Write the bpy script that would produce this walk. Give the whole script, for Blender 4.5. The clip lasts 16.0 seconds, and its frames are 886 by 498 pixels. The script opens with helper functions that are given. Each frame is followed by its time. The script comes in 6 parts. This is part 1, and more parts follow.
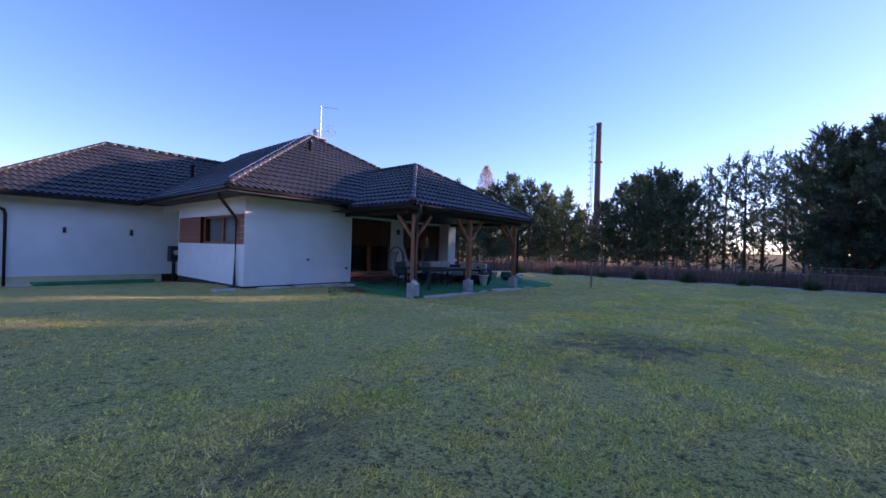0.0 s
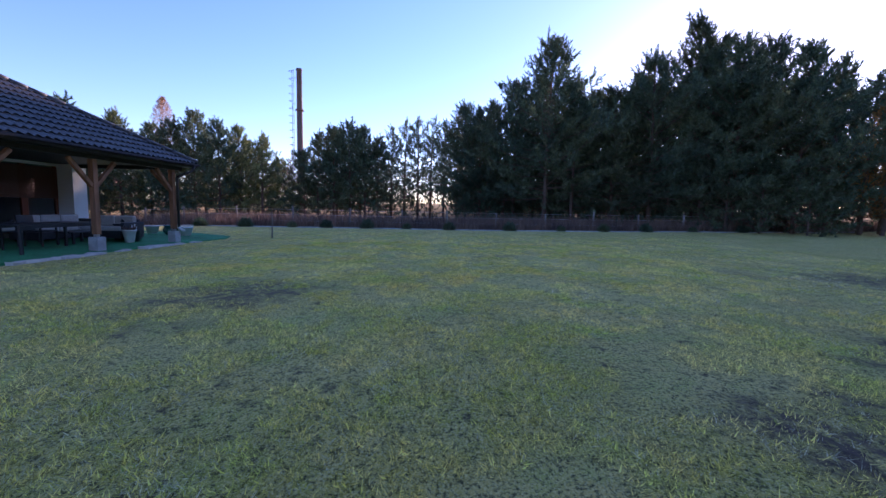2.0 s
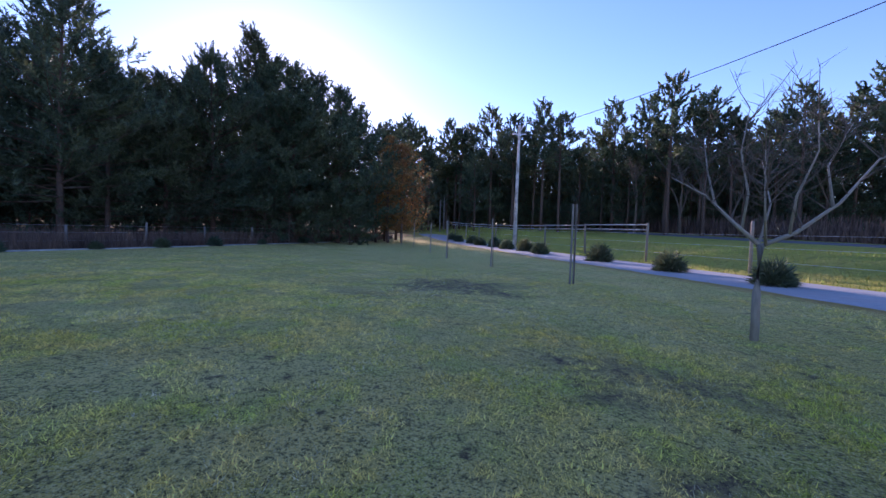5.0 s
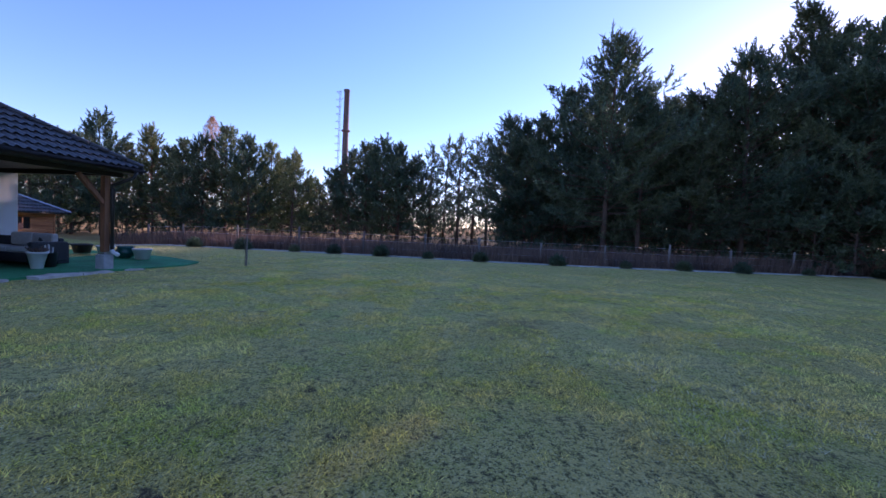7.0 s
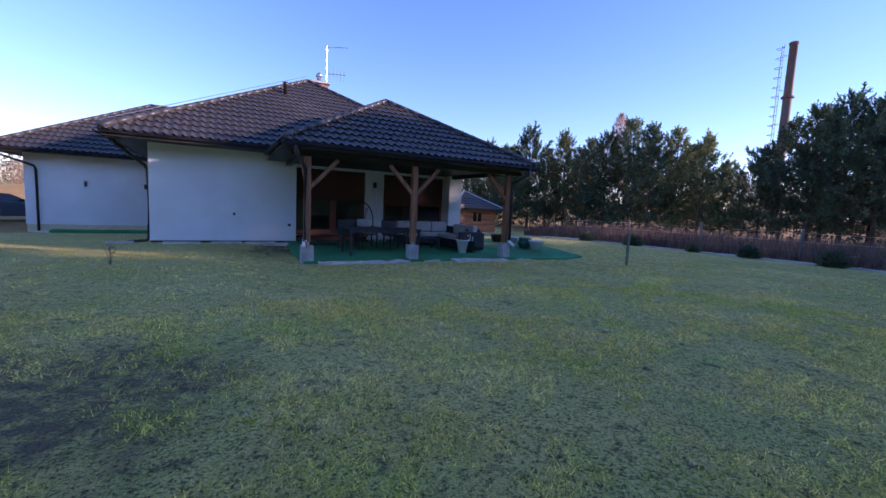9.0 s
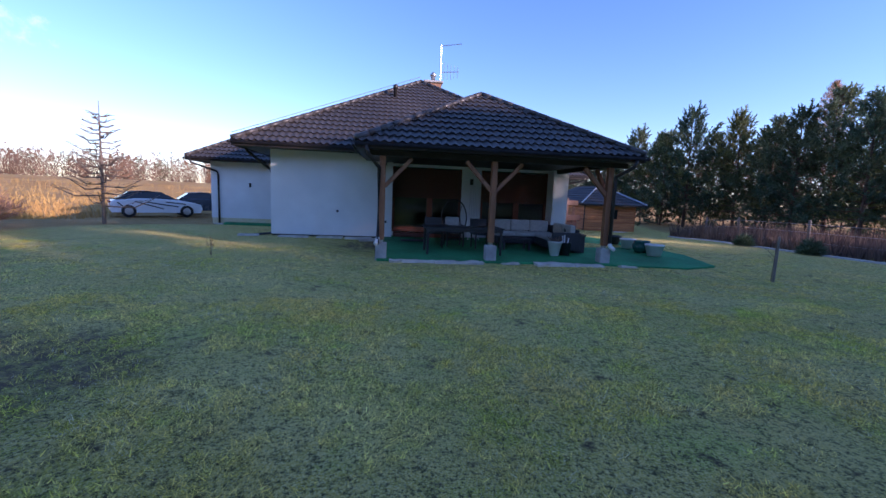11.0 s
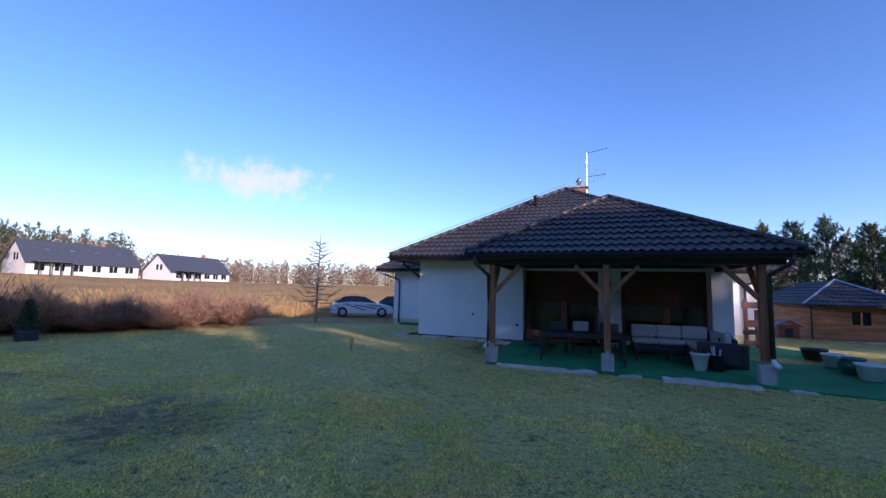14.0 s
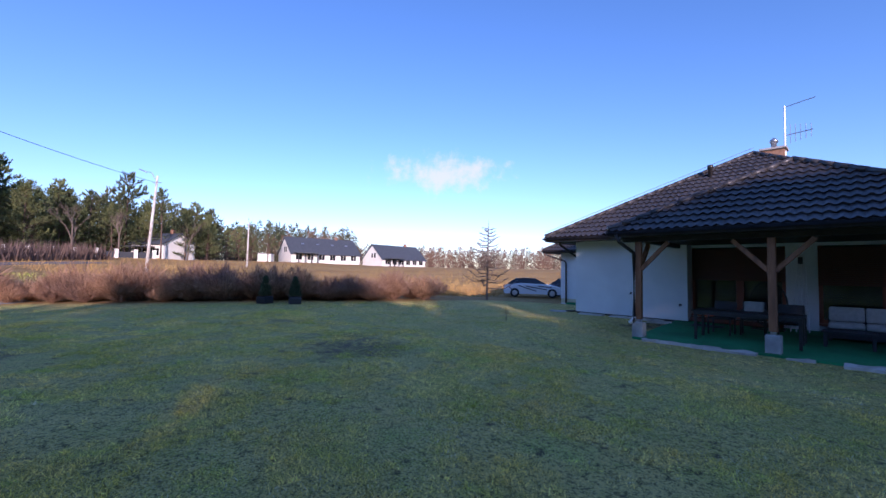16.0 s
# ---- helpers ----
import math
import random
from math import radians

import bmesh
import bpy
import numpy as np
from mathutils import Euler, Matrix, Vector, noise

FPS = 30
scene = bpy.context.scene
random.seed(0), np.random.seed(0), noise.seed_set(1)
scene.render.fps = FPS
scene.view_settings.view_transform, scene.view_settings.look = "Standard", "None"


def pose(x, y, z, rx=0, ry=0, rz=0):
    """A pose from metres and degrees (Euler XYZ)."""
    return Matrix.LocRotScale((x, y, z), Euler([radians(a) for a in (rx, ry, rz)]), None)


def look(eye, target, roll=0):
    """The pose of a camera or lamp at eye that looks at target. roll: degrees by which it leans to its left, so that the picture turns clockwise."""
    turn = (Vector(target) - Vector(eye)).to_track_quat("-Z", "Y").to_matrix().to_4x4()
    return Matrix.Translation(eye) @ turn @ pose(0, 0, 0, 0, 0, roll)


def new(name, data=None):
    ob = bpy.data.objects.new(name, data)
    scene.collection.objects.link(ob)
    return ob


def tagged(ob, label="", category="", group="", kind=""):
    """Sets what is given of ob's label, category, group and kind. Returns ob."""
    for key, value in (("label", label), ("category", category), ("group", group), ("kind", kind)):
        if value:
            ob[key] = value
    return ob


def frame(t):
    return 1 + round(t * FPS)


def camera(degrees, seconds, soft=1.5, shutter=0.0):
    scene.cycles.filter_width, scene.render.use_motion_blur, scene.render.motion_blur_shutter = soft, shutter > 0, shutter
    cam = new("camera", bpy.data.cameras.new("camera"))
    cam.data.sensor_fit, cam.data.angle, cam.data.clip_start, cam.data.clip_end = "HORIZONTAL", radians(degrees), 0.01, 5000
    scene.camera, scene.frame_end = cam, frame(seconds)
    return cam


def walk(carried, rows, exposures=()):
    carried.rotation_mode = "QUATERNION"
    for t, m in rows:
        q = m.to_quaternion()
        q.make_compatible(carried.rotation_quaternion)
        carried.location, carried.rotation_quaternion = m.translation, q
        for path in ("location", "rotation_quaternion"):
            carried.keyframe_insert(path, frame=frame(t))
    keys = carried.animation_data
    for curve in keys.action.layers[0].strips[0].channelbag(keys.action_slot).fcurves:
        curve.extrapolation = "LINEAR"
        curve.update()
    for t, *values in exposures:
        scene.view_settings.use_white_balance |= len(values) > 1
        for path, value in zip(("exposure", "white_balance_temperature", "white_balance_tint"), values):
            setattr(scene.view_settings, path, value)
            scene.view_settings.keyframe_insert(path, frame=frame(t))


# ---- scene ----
cam = camera(94.3, 16.0)
PATH = [
    (0, (-3.577, 2.363, 1.304), (-2.05, 3.654, 1.309), 1.7),
    (0.5, (-3.388, 1.978, 1.279), (-1.767, 3.149, 1.261), 1.4),
    (1, (-3.173, 1.623, 1.241), (-1.414, 2.573, 1.175), 1.0),
    (1.5, (-3.037, 1.292, 1.224), (-1.136, 1.9, 1.091), 0.9),
    (2, (-2.801, 1.156, 1.232), (-0.812, 1.222, 1.036), 1.1),
    (2.5, (-2.416, 0.94, 1.214), (-0.511, 0.38, 0.98), 1.3),
    (3, (-2.05, 0.589, 1.245), (-0.435, -0.562, 0.989), 1.1),
    (3.2, (-1.919, 0.472, 1.239), (-0.451, -0.863, 0.985), 0.8),
    (5.3, (0.289, 0.974, 1.262), (1.613, -0.524, 1.227), 2.2),
    (5.5, (0.492, 0.924, 1.278), (1.955, -0.439, 1.245), 2.2),
    (6, (0.965, 0.469, 1.293), (2.758, -0.416, 1.249), 2.2),
    (6.5, (1.404, 0.219, 1.293), (3.381, -0.075, 1.236), 2.7),
    (7, (1.826, 0.317, 1.321), (3.798, 0.635, 1.236), 2.7),
    (7.5, (2.196, 0.463, 1.361), (3.995, 1.329, 1.242), 3.0),
    (8, (2.662, 0.553, 1.403), (4.184, 1.841, 1.244), 3.1),
    (8.5, (3.104, 0.702, 1.369), (4.327, 2.273, 1.174), 3.1),
    (9, (3.602, 0.777, 1.321), (4.546, 2.529, 1.121), 2.6),
    (9.2, (3.824, 0.822, 1.327), (4.665, 2.625, 1.13), 2.4),
    (11.3, (5.856, 0.765, 1.499), (6.012, 2.743, 1.247), 2.2),
    (11.5, (5.991, 0.798, 1.509), (6.065, 2.784, 1.28), 2.0),
    (12, (6.318, 0.875, 1.556), (6.088, 2.858, 1.438), 1.6),
    (12.5, (6.628, 0.813, 1.65), (6.158, 2.757, 1.658), 1.6),
    (13, (7.039, 0.732, 1.727), (6.467, 2.645, 1.838), 1.6),
    (13.5, (7.49, 0.608, 1.762), (6.88, 2.505, 1.929), 1.5),
    (14, (7.92, 0.404, 1.711), (7.232, 2.272, 1.905), 1.3),
    (14.5, (8.32, 0.164, 1.651), (7.484, 1.971, 1.841), 1.1),
    (15, (8.733, -0.008, 1.587), (7.691, 1.69, 1.76), 1.2),
    (15.5, (9.146, -0.153, 1.554), (7.891, 1.398, 1.695), 1.2),
    (16, (9.529, -0.356, 1.541), (8.109, 1.048, 1.643), 1.1),
]
SOUTH_GAP = (4.25, (-0.85, 0.62, 1.25), (0.03, -1.17, 1.07), 1.4)
ROWS = sorted(PATH + [SOUTH_GAP])
EXPOSURES = [(0.0, 1.04, 5500, 46), (3.0, 1.24, 5600, 46), (6.0, 1.10, 5550, 46), (9.0, 1.16, 5500, 44), (11.5, 1.04, 5400, 38), (13.0, 0.78, 5250, 36), (16.0, 0.68, 5200, 38)]
walk(cam, [(t, look(e, a, r)) for t, e, a, r in ROWS], EXPOSURES)

# ---- light ----
SUN_AZ, SUN_EL = radians(123.0), radians(14.8)
SUN_DIR = Vector((math.sin(SUN_AZ) * math.cos(SUN_EL), math.cos(SUN_AZ) * math.cos(SUN_EL), math.sin(SUN_EL)))
world = bpy.data.worlds.new("sky")
scene.world = world
world.use_nodes = True
wt = world.node_tree
sky = wt.nodes.new("ShaderNodeTexSky")
sky.sky_type = "NISHITA"
sky.sun_disc = False
sky.sun_elevation = SUN_EL
sky.sun_rotation = SUN_AZ
sky.air_density, sky.dust_density, sky.ozone_density = 1.0, 0.22, 2.0
sky.altitude = 300
bg = wt.nodes["Background"]
bg.inputs["Strength"].default_value = 0.13
deep = wt.nodes.new("ShaderNodeHueSaturation")
deep.inputs["Saturation"].default_value = 1.12
wt.links.new(sky.outputs[0], deep.inputs["Color"])
wt.links.new(deep.outputs[0], bg.inputs["Color"])
sun = new("sun", bpy.data.lights.new("sun", "SUN"))
sun.data.energy, sun.data.angle, sun.data.color = 4.0, radians(0.6), (1.0, 0.80, 0.58)
sun.matrix_world = look((0, 0, 60), Vector((0, 0, 60)) - SUN_DIR)


# ---- materials ----
def surf(name, c1, c2, scale=6.0, rough=0.7, bump=0.3, bscale=60.0, metal=0.0, c3=None, big=0.6, rvar=0.1, stretch=None, island=0.0, obrand=0.0, dist=0.01):
    """A surface with two scales of colour variation, a roughness that varies, and fine relief."""
    m = bpy.data.materials.new(name)
    m.use_nodes = True
    nt = m.node_tree
    n, l = nt.nodes, nt.links
    b = n["Principled BSDF"]
    geo = n.new("ShaderNodeNewGeometry")
    vec = geo.outputs["Position"]
    if stretch:
        mp = n.new("ShaderNodeMapping")
        mp.inputs["Scale"].default_value = stretch
        l.new(vec, mp.inputs["Vector"])
        vec = mp.outputs["Vector"]

    def tex(sc, det):
        t = n.new("ShaderNodeTexNoise")
        t.inputs["Scale"].default_value, t.inputs["Detail"].default_value = sc, det
        l.new(vec, t.inputs["Vector"])
        return t.outputs["Fac"]

    def ramp(fac, lo, hi):
        r = n.new("ShaderNodeMapRange")
        r.inputs["From Min"].default_value, r.inputs["From Max"].default_value = lo, hi
        l.new(fac, r.inputs["Value"])
        return r.outputs["Result"]

    def mix(f, a, c):
        x = n.new("ShaderNodeMix")
        x.data_type = "RGBA"
        if isinstance(f, float):
            x.inputs[0].default_value = f
        else:
            l.new(f, x.inputs[0])
        for s, v in ((x.inputs[6], a), (x.inputs[7], c)):
            if isinstance(v, tuple):
                s.default_value = (*v, 1)
            else:
                l.new(v, s)
        return x.outputs[2]

    col = mix(ramp(tex(scale, 5), 0.3, 0.7), c1, c2)
    if c3:
        col = mix(ramp(tex(big, 4), 0.42, 0.68), col, c3)
    for src, amount in ((geo.outputs["Random Per Island"], island),):
        if amount:
            k = n.new("ShaderNodeHueSaturation")
            l.new(col, k.inputs["Color"])
            l.new(ramp_out(n, l, src, 1 - amount, 1 + amount), k.inputs["Value"])
            col = k.outputs["Color"]
    if obrand:
        oi = n.new("ShaderNodeObjectInfo")
        k = n.new("ShaderNodeHueSaturation")
        l.new(col, k.inputs["Color"])
        l.new(ramp_out(n, l, oi.outputs["Random"], 1 - obrand, 1 + obrand), k.inputs["Value"])
        col = k.outputs["Color"]
    l.new(col, b.inputs["Base Color"])
    l.new(ramp_out(n, l, tex(scale * 1.7, 3), rough - rvar, rough + rvar), b.inputs["Roughness"])
    b.inputs["Metallic"].default_value = metal
    if bump:
        bp = n.new("ShaderNodeBump")
        bp.inputs["Strength"].default_value, bp.inputs["Distance"].default_value = bump, dist
        l.new(tex(bscale, 4), bp.inputs["Height"])
        l.new(bp.outputs[0], b.inputs["Normal"])
    return m


def ramp_out(n, l, fac, lo, hi):
    r = n.new("ShaderNodeMapRange")
    r.inputs["To Min"].default_value, r.inputs["To Max"].default_value = lo, hi
    l.new(fac, r.inputs["Value"])
    return r.outputs["Result"]


def leafy(m, share=0.35):
    """Thin foliage: part of the light passes through."""
    n, l = m.node_tree.nodes, m.node_tree.links
    b, out = n["Principled BSDF"], n["Material Output"]
    tr = n.new("ShaderNodeBsdfTranslucent")
    l.new(b.inputs["Base Color"].links[0].from_socket, tr.inputs["Color"])
    mx = n.new("ShaderNodeMixShader")
    mx.inputs[0].default_value = share
    l.new(b.outputs[0], mx.inputs[1])
    l.new(tr.outputs[0], mx.inputs[2])
    l.new(mx.outputs[0], out.inputs["Surface"])
    return m


M_PLASTER = surf("white_plaster", (0.80, 0.80, 0.79), (0.86, 0.86, 0.85), 2.5, 0.85, 0.35, 180, c3=(0.75, 0.75, 0.74), big=0.5, dist=0.004)
M_PLINTH = surf("plinth_insulation", (0.62, 0.55, 0.30), (0.70, 0.66, 0.45), 5, 0.85, 0.4, 60)
M_ROOF = surf("graphite_metal_tile", (0.040, 0.036, 0.036), (0.060, 0.054, 0.052), 4, 0.42, 0.25, 220, metal=0.0, c3=(0.075, 0.066, 0.062), big=0.35, dist=0.003)
M_SOFFIT = surf("dark_brown_board", (0.022, 0.016, 0.013), (0.034, 0.025, 0.02), 8, 0.55, 0.3, 40)
M_GUTTER = surf("dark_gutter_steel", (0.02, 0.018, 0.018), (0.03, 0.027, 0.026), 6, 0.35, 0.05, 80)
M_POST = surf("stained_timber", (0.26, 0.105, 0.045), (0.37, 0.165, 0.075), 9, 0.55, 0.4, 45, c3=(0.18, 0.075, 0.035), big=2.0, stretch=(4, 4, 0.5))
M_WOODPANEL = surf("brown_wood_panel", (0.27, 0.085, 0.045), (0.36, 0.13, 0.07), 14, 0.5, 0.3, 60, stretch=(0.4, 0.4, 7))
M_SHUTTER = surf("brown_roller_shutter", (0.10, 0.030, 0.018), (0.14, 0.045, 0.026), 10, 0.5, 0.2, 80, stretch=(0.4, 0.4, 4))
M_SHEDWOOD = surf("orange_stained_log_siding", (0.46, 0.18, 0.065), (0.58, 0.26, 0.10), 10, 0.6, 0.35, 50, c3=(0.28, 0.10, 0.035), big=1.2, stretch=(0.5, 0.5, 6))
M_CONCRETE = surf("rough_concrete", (0.36, 0.36, 0.35), (0.47, 0.46, 0.44), 9, 0.9, 0.6, 70, c3=(0.28, 0.27, 0.26), big=2.5)
M_SLAB = surf("pale_concrete_edge", (0.56, 0.52, 0.46), (0.70, 0.66, 0.59), 7, 0.92, 0.7, 50, c3=(0.36, 0.31, 0.25), big=2.2)
M_TURF = surf("green_artificial_turf", (0.02, 0.23, 0.08), (0.035, 0.31, 0.115), 16, 0.9, 0.8, 260, c3=(0.02, 0.17, 0.06), big=0.9)
M_RATTAN = surf("dark_grey_rattan", (0.022, 0.024, 0.028), (0.04, 0.042, 0.048), 40, 0.6, 0.8, 120, stretch=(1, 1, 3))
M_CUSHION = surf("light_grey_fabric", (0.42, 0.40, 0.37), (0.52, 0.50, 0.46), 12, 0.95, 0.4, 300)
M_BLACK = surf("black_painted_metal", (0.018, 0.018, 0.02), (0.03, 0.03, 0.032), 10, 0.42, 0.1, 120)
M_WHITEPOT = surf("white_glazed_pot", (0.66, 0.66, 0.65), (0.74, 0.74, 0.73), 5, 0.45, 0.1, 60, c3=(0.55, 0.54, 0.51), big=2)
M_GREENPOT = surf("dark_green_glazed_pot", (0.012, 0.085, 0.075), (0.02, 0.12, 0.10), 5, 0.25, 0.1, 40)
M_BLACKPOT = surf("black_plastic_pot", (0.015, 0.016, 0.019), (0.025, 0.026, 0.03), 8, 0.5, 0.1, 60)
M_SOIL = surf("dark_soil", (0.04, 0.028, 0.02), (0.075, 0.05, 0.034), 20, 0.95, 1.0, 60)
M_METAL = surf("galvanised_steel", (0.50, 0.51, 0.52), (0.62, 0.62, 0.63), 8, 0.35, 0.05, 90, metal=0.9)
M_WHITEMETAL = surf("white_painted_tube", (0.66, 0.66, 0.66), (0.74, 0.74, 0.74), 8, 0.4, 0.05, 90)
M_BRICK = surf("chimney_brick", (0.24, 0.13, 0.08), (0.33, 0.19, 0.12), 14, 0.85, 0.5, 60)
M_STAKE = surf("weathered_stake", (0.20, 0.17, 0.14), (0.32, 0.28, 0.23), 12, 0.85, 0.5, 60, stretch=(4, 4, 0.5), obrand=0.2)
M_POSTGREY = surf("grey_fence_post", (0.16, 0.14, 0.125), (0.26, 0.235, 0.21), 12, 0.85, 0.5, 60, stretch=(4, 4, 0.5), obrand=0.25)
M_BARK = surf("pine_bark", (0.075, 0.052, 0.040), (0.17, 0.105, 0.07), 8, 0.95, 0.9, 30, stretch=(2, 2, 0.6), dist=0.03)
M_BIRCHBARK = surf("birch_bark", (0.42, 0.38, 0.33), (0.60, 0.56, 0.50), 5, 0.8, 0.4, 30, c3=(0.10, 0.08, 0.07), big=3.0)
M_TWIG = surf("grey_brown_twig", (0.12, 0.09, 0.065), (0.19, 0.145, 0.11), 6, 0.9, 0.3, 40)
M_NEEDLE = leafy(surf("pine_needles", (0.045, 0.082, 0.050), (0.085, 0.130, 0.070), 2.2, 0.55, 0, 10, c3=(0.12, 0.14, 0.060), big=0.25, island=0.4, obrand=0.2))
# Lit copy of the pine needles: low sunlight is put into the colour.
M_NEEDLE_SUNLIT = leafy(surf("sunlit_yellow_green_needles", (0.14, 0.165, 0.055), (0.23, 0.235, 0.080), 1.4, 0.6, 0, 10, c3=(0.09, 0.12, 0.05), big=0.22, island=0.4, obrand=0.25))
M_NEEDLE_OLD = leafy(surf("autumn_foliage", (0.24, 0.12, 0.03), (0.33, 0.19, 0.05), 2.0, 0.7, 0, 10, c3=(0.20, 0.085, 0.03), big=0.3, island=0.3, obrand=0.2))
M_BROWNTREE = surf("bare_brown_crowns", (0.17, 0.095, 0.055), (0.26, 0.15, 0.085), 0.15, 0.9, 0, 10, c3=(0.11, 0.075, 0.05), big=0.03, island=0.35)
M_FARGREEN = surf("far_green_crowns", (0.035, 0.055, 0.026), (0.075, 0.09, 0.035), 0.15, 0.85, 0, 10, c3=(0.12, 0.10, 0.035), big=0.04, island=0.35)
M_WEED = leafy(surf("dry_brown_weeds", (0.18, 0.115, 0.085), (0.29, 0.19, 0.135), 3, 0.9, 0, 10, c3=(0.13, 0.09, 0.075), big=0.5, island=0.35))
M_DRYBUSH = leafy(surf("dry_orange_shrub", (0.42, 0.24, 0.13), (0.55, 0.34, 0.19), 3, 0.9, 0, 10, c3=(0.25, 0.155, 0.125), big=0.4, island=0.4))
M_REED = leafy(surf("pale_reed", (0.25, 0.18, 0.12), (0.36, 0.26, 0.17), 4, 0.85, 0, 10, island=0.3))
M_MOSS = leafy(surf("moss_tufts", (0.46, 0.52, 0.09), (0.64, 0.66, 0.13), 6, 0.85, 0, 10, c3=(0.34, 0.44, 0.07), big=1.4, island=0.45))
M_FROST = leafy(surf("pale_grass_blades", (0.400, 0.390, 0.190), (0.820, 0.770, 0.430), 11, 0.85, 0, 10, c3=(0.780, 0.700, 0.470), big=0.5, island=0.5))
M_GRAVEL = surf("pale_grey_membrane", (0.27, 0.28, 0.29), (0.36, 0.37, 0.38), 6, 0.8, 0.6, 40, c3=(0.30, 0.295, 0.29), big=0.7)
M_BORDER = surf("pale_edging_strip", (0.42, 0.42, 0.40), (0.56, 0.56, 0.53), 8, 0.85, 0.4, 50, c3=(0.30, 0.30, 0.27), big=1.5)
M_DOG = surf("red_brown_boards", (0.20, 0.055, 0.03), (0.27, 0.085, 0.045), 12, 0.6, 0.3, 50, stretch=(0.5, 0.5, 5))
M_CARWHITE = surf("white_car_paint", (0.70, 0.71, 0.72), (0.74, 0.75, 0.76), 1, 0.22, 0, 10)
M_CARDARK = surf("dark_car_paint", (0.045, 0.055, 0.075), (0.055, 0.065, 0.085), 1, 0.25, 0, 10)
M_RUBBER = surf("tyre_rubber", (0.015, 0.015, 0.016), (0.025, 0.025, 0.026), 12, 0.8, 0.2, 90)
M_FARWHITE = surf("cream_render", (0.74, 0.71, 0.62), (0.80, 0.77, 0.68), 1.0, 0.85, 0.1, 20)
M_FARROOF = surf("slate_grey_roof", (0.055, 0.062, 0.07), (0.085, 0.092, 0.10), 2.0, 0.55, 0.2, 14)
M_STACK = surf("rusty_steel_stack", (0.12, 0.065, 0.05), (0.19, 0.10, 0.08), 1.2, 0.75, 0.2, 10, c3=(0.12, 0.10, 0.095), big=0.25)
M_ROAD = surf("grey_asphalt_lane", (0.10, 0.10, 0.105), (0.15, 0.15, 0.15), 4, 0.9, 0.3, 40)
M_BOXGREY = surf("dark_cover_fabric", (0.03, 0.032, 0.036), (0.05, 0.052, 0.058), 9, 0.7, 0.3, 60)


def glass(name, tint=(0.75, 0.8, 0.82), rough=0.03):
    m = bpy.data.materials.new(name)
    m.use_nodes = True
    b = m.node_tree.nodes["Principled BSDF"]
    b.inputs["Base Color"].default_value = (*tint, 1)
    b.inputs["Roughness"].default_value = rough
    b.inputs["Transmission Weight"].default_value = 1.0
    b.inputs["IOR"].default_value = 1.45
    return m


M_GLASS = glass("window_glass", (0.55, 0.6, 0.62))
M_DARKGLASS = surf("dark_tinted_glass", (0.012, 0.014, 0.016), (0.016, 0.018, 0.02), 1, 0.06, 0, 10, rvar=0.02)
# The rooms' dimness is put into this dark wall colour.
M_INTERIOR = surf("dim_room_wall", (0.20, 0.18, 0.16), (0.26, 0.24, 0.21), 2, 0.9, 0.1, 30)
M_BLIND = surf("pale_fabric_blind", (0.5, 0.5, 0.47), (0.58, 0.58, 0.55), 6, 0.9, 0.3, 100)


# ---- mesh helpers ----
def mesh_of(name, bm, mat, smooth=False):
    me = bpy.data.meshes.new(name)
    bm.to_mesh(me)
    bm.free()
    me.materials.append(mat)
    if smooth:
        for p in me.polygons:
            p.use_smooth = True
    return me


def part(name, bm, mat, parent=None, label="", smooth=False):
    ob = new(name, mesh_of(name, bm, mat, smooth))
    ob.parent = parent
    if label:
        ob["label"] = label
    return ob


def thing(name, at=(0, 0, 0), rz=0.0, label="", category="", group="", kind=""):
    ob = new(name)
    ob.empty_display_size = 0.2
    ob.matrix_basis = pose(*at, 0, 0, rz)
    return tagged(ob, label, category, group, kind)


def box(bm, x0, y0, z0, x1, y1, z1, bevel=0.0, m=None):
    vs = [bm.verts.new((x, y, z)) for x in (x0, x1) for y in (y0, y1) for z in (z0, z1)]
    q = [(0, 1, 3, 2), (4, 6, 7, 5), (0, 4, 5, 1), (2, 3, 7, 6), (0, 2, 6, 4), (1, 5, 7, 3)]
    fs = [bm.faces.new([vs[i] for i in f]) for f in q]
    if bevel:
        es = list({e for f in fs for e in f.edges})
        r = bmesh.ops.bevel(bm, geom=es, offset=bevel, segments=2, affect="EDGES", profile=0.5)
        vs = list({v for f in r["faces"] for v in f.verts} | {v for v in vs if v.is_valid})
    if m is not None:
        bmesh.ops.transform(bm, matrix=m, verts=[v for v in vs if v.is_valid])
    return vs


def boxm(x0, y0, z0, x1, y1, z1, bevel=0.0, m=None):
    bm = bmesh.new()
    box(bm, x0, y0, z0, x1, y1, z1, bevel, m)
    return bm


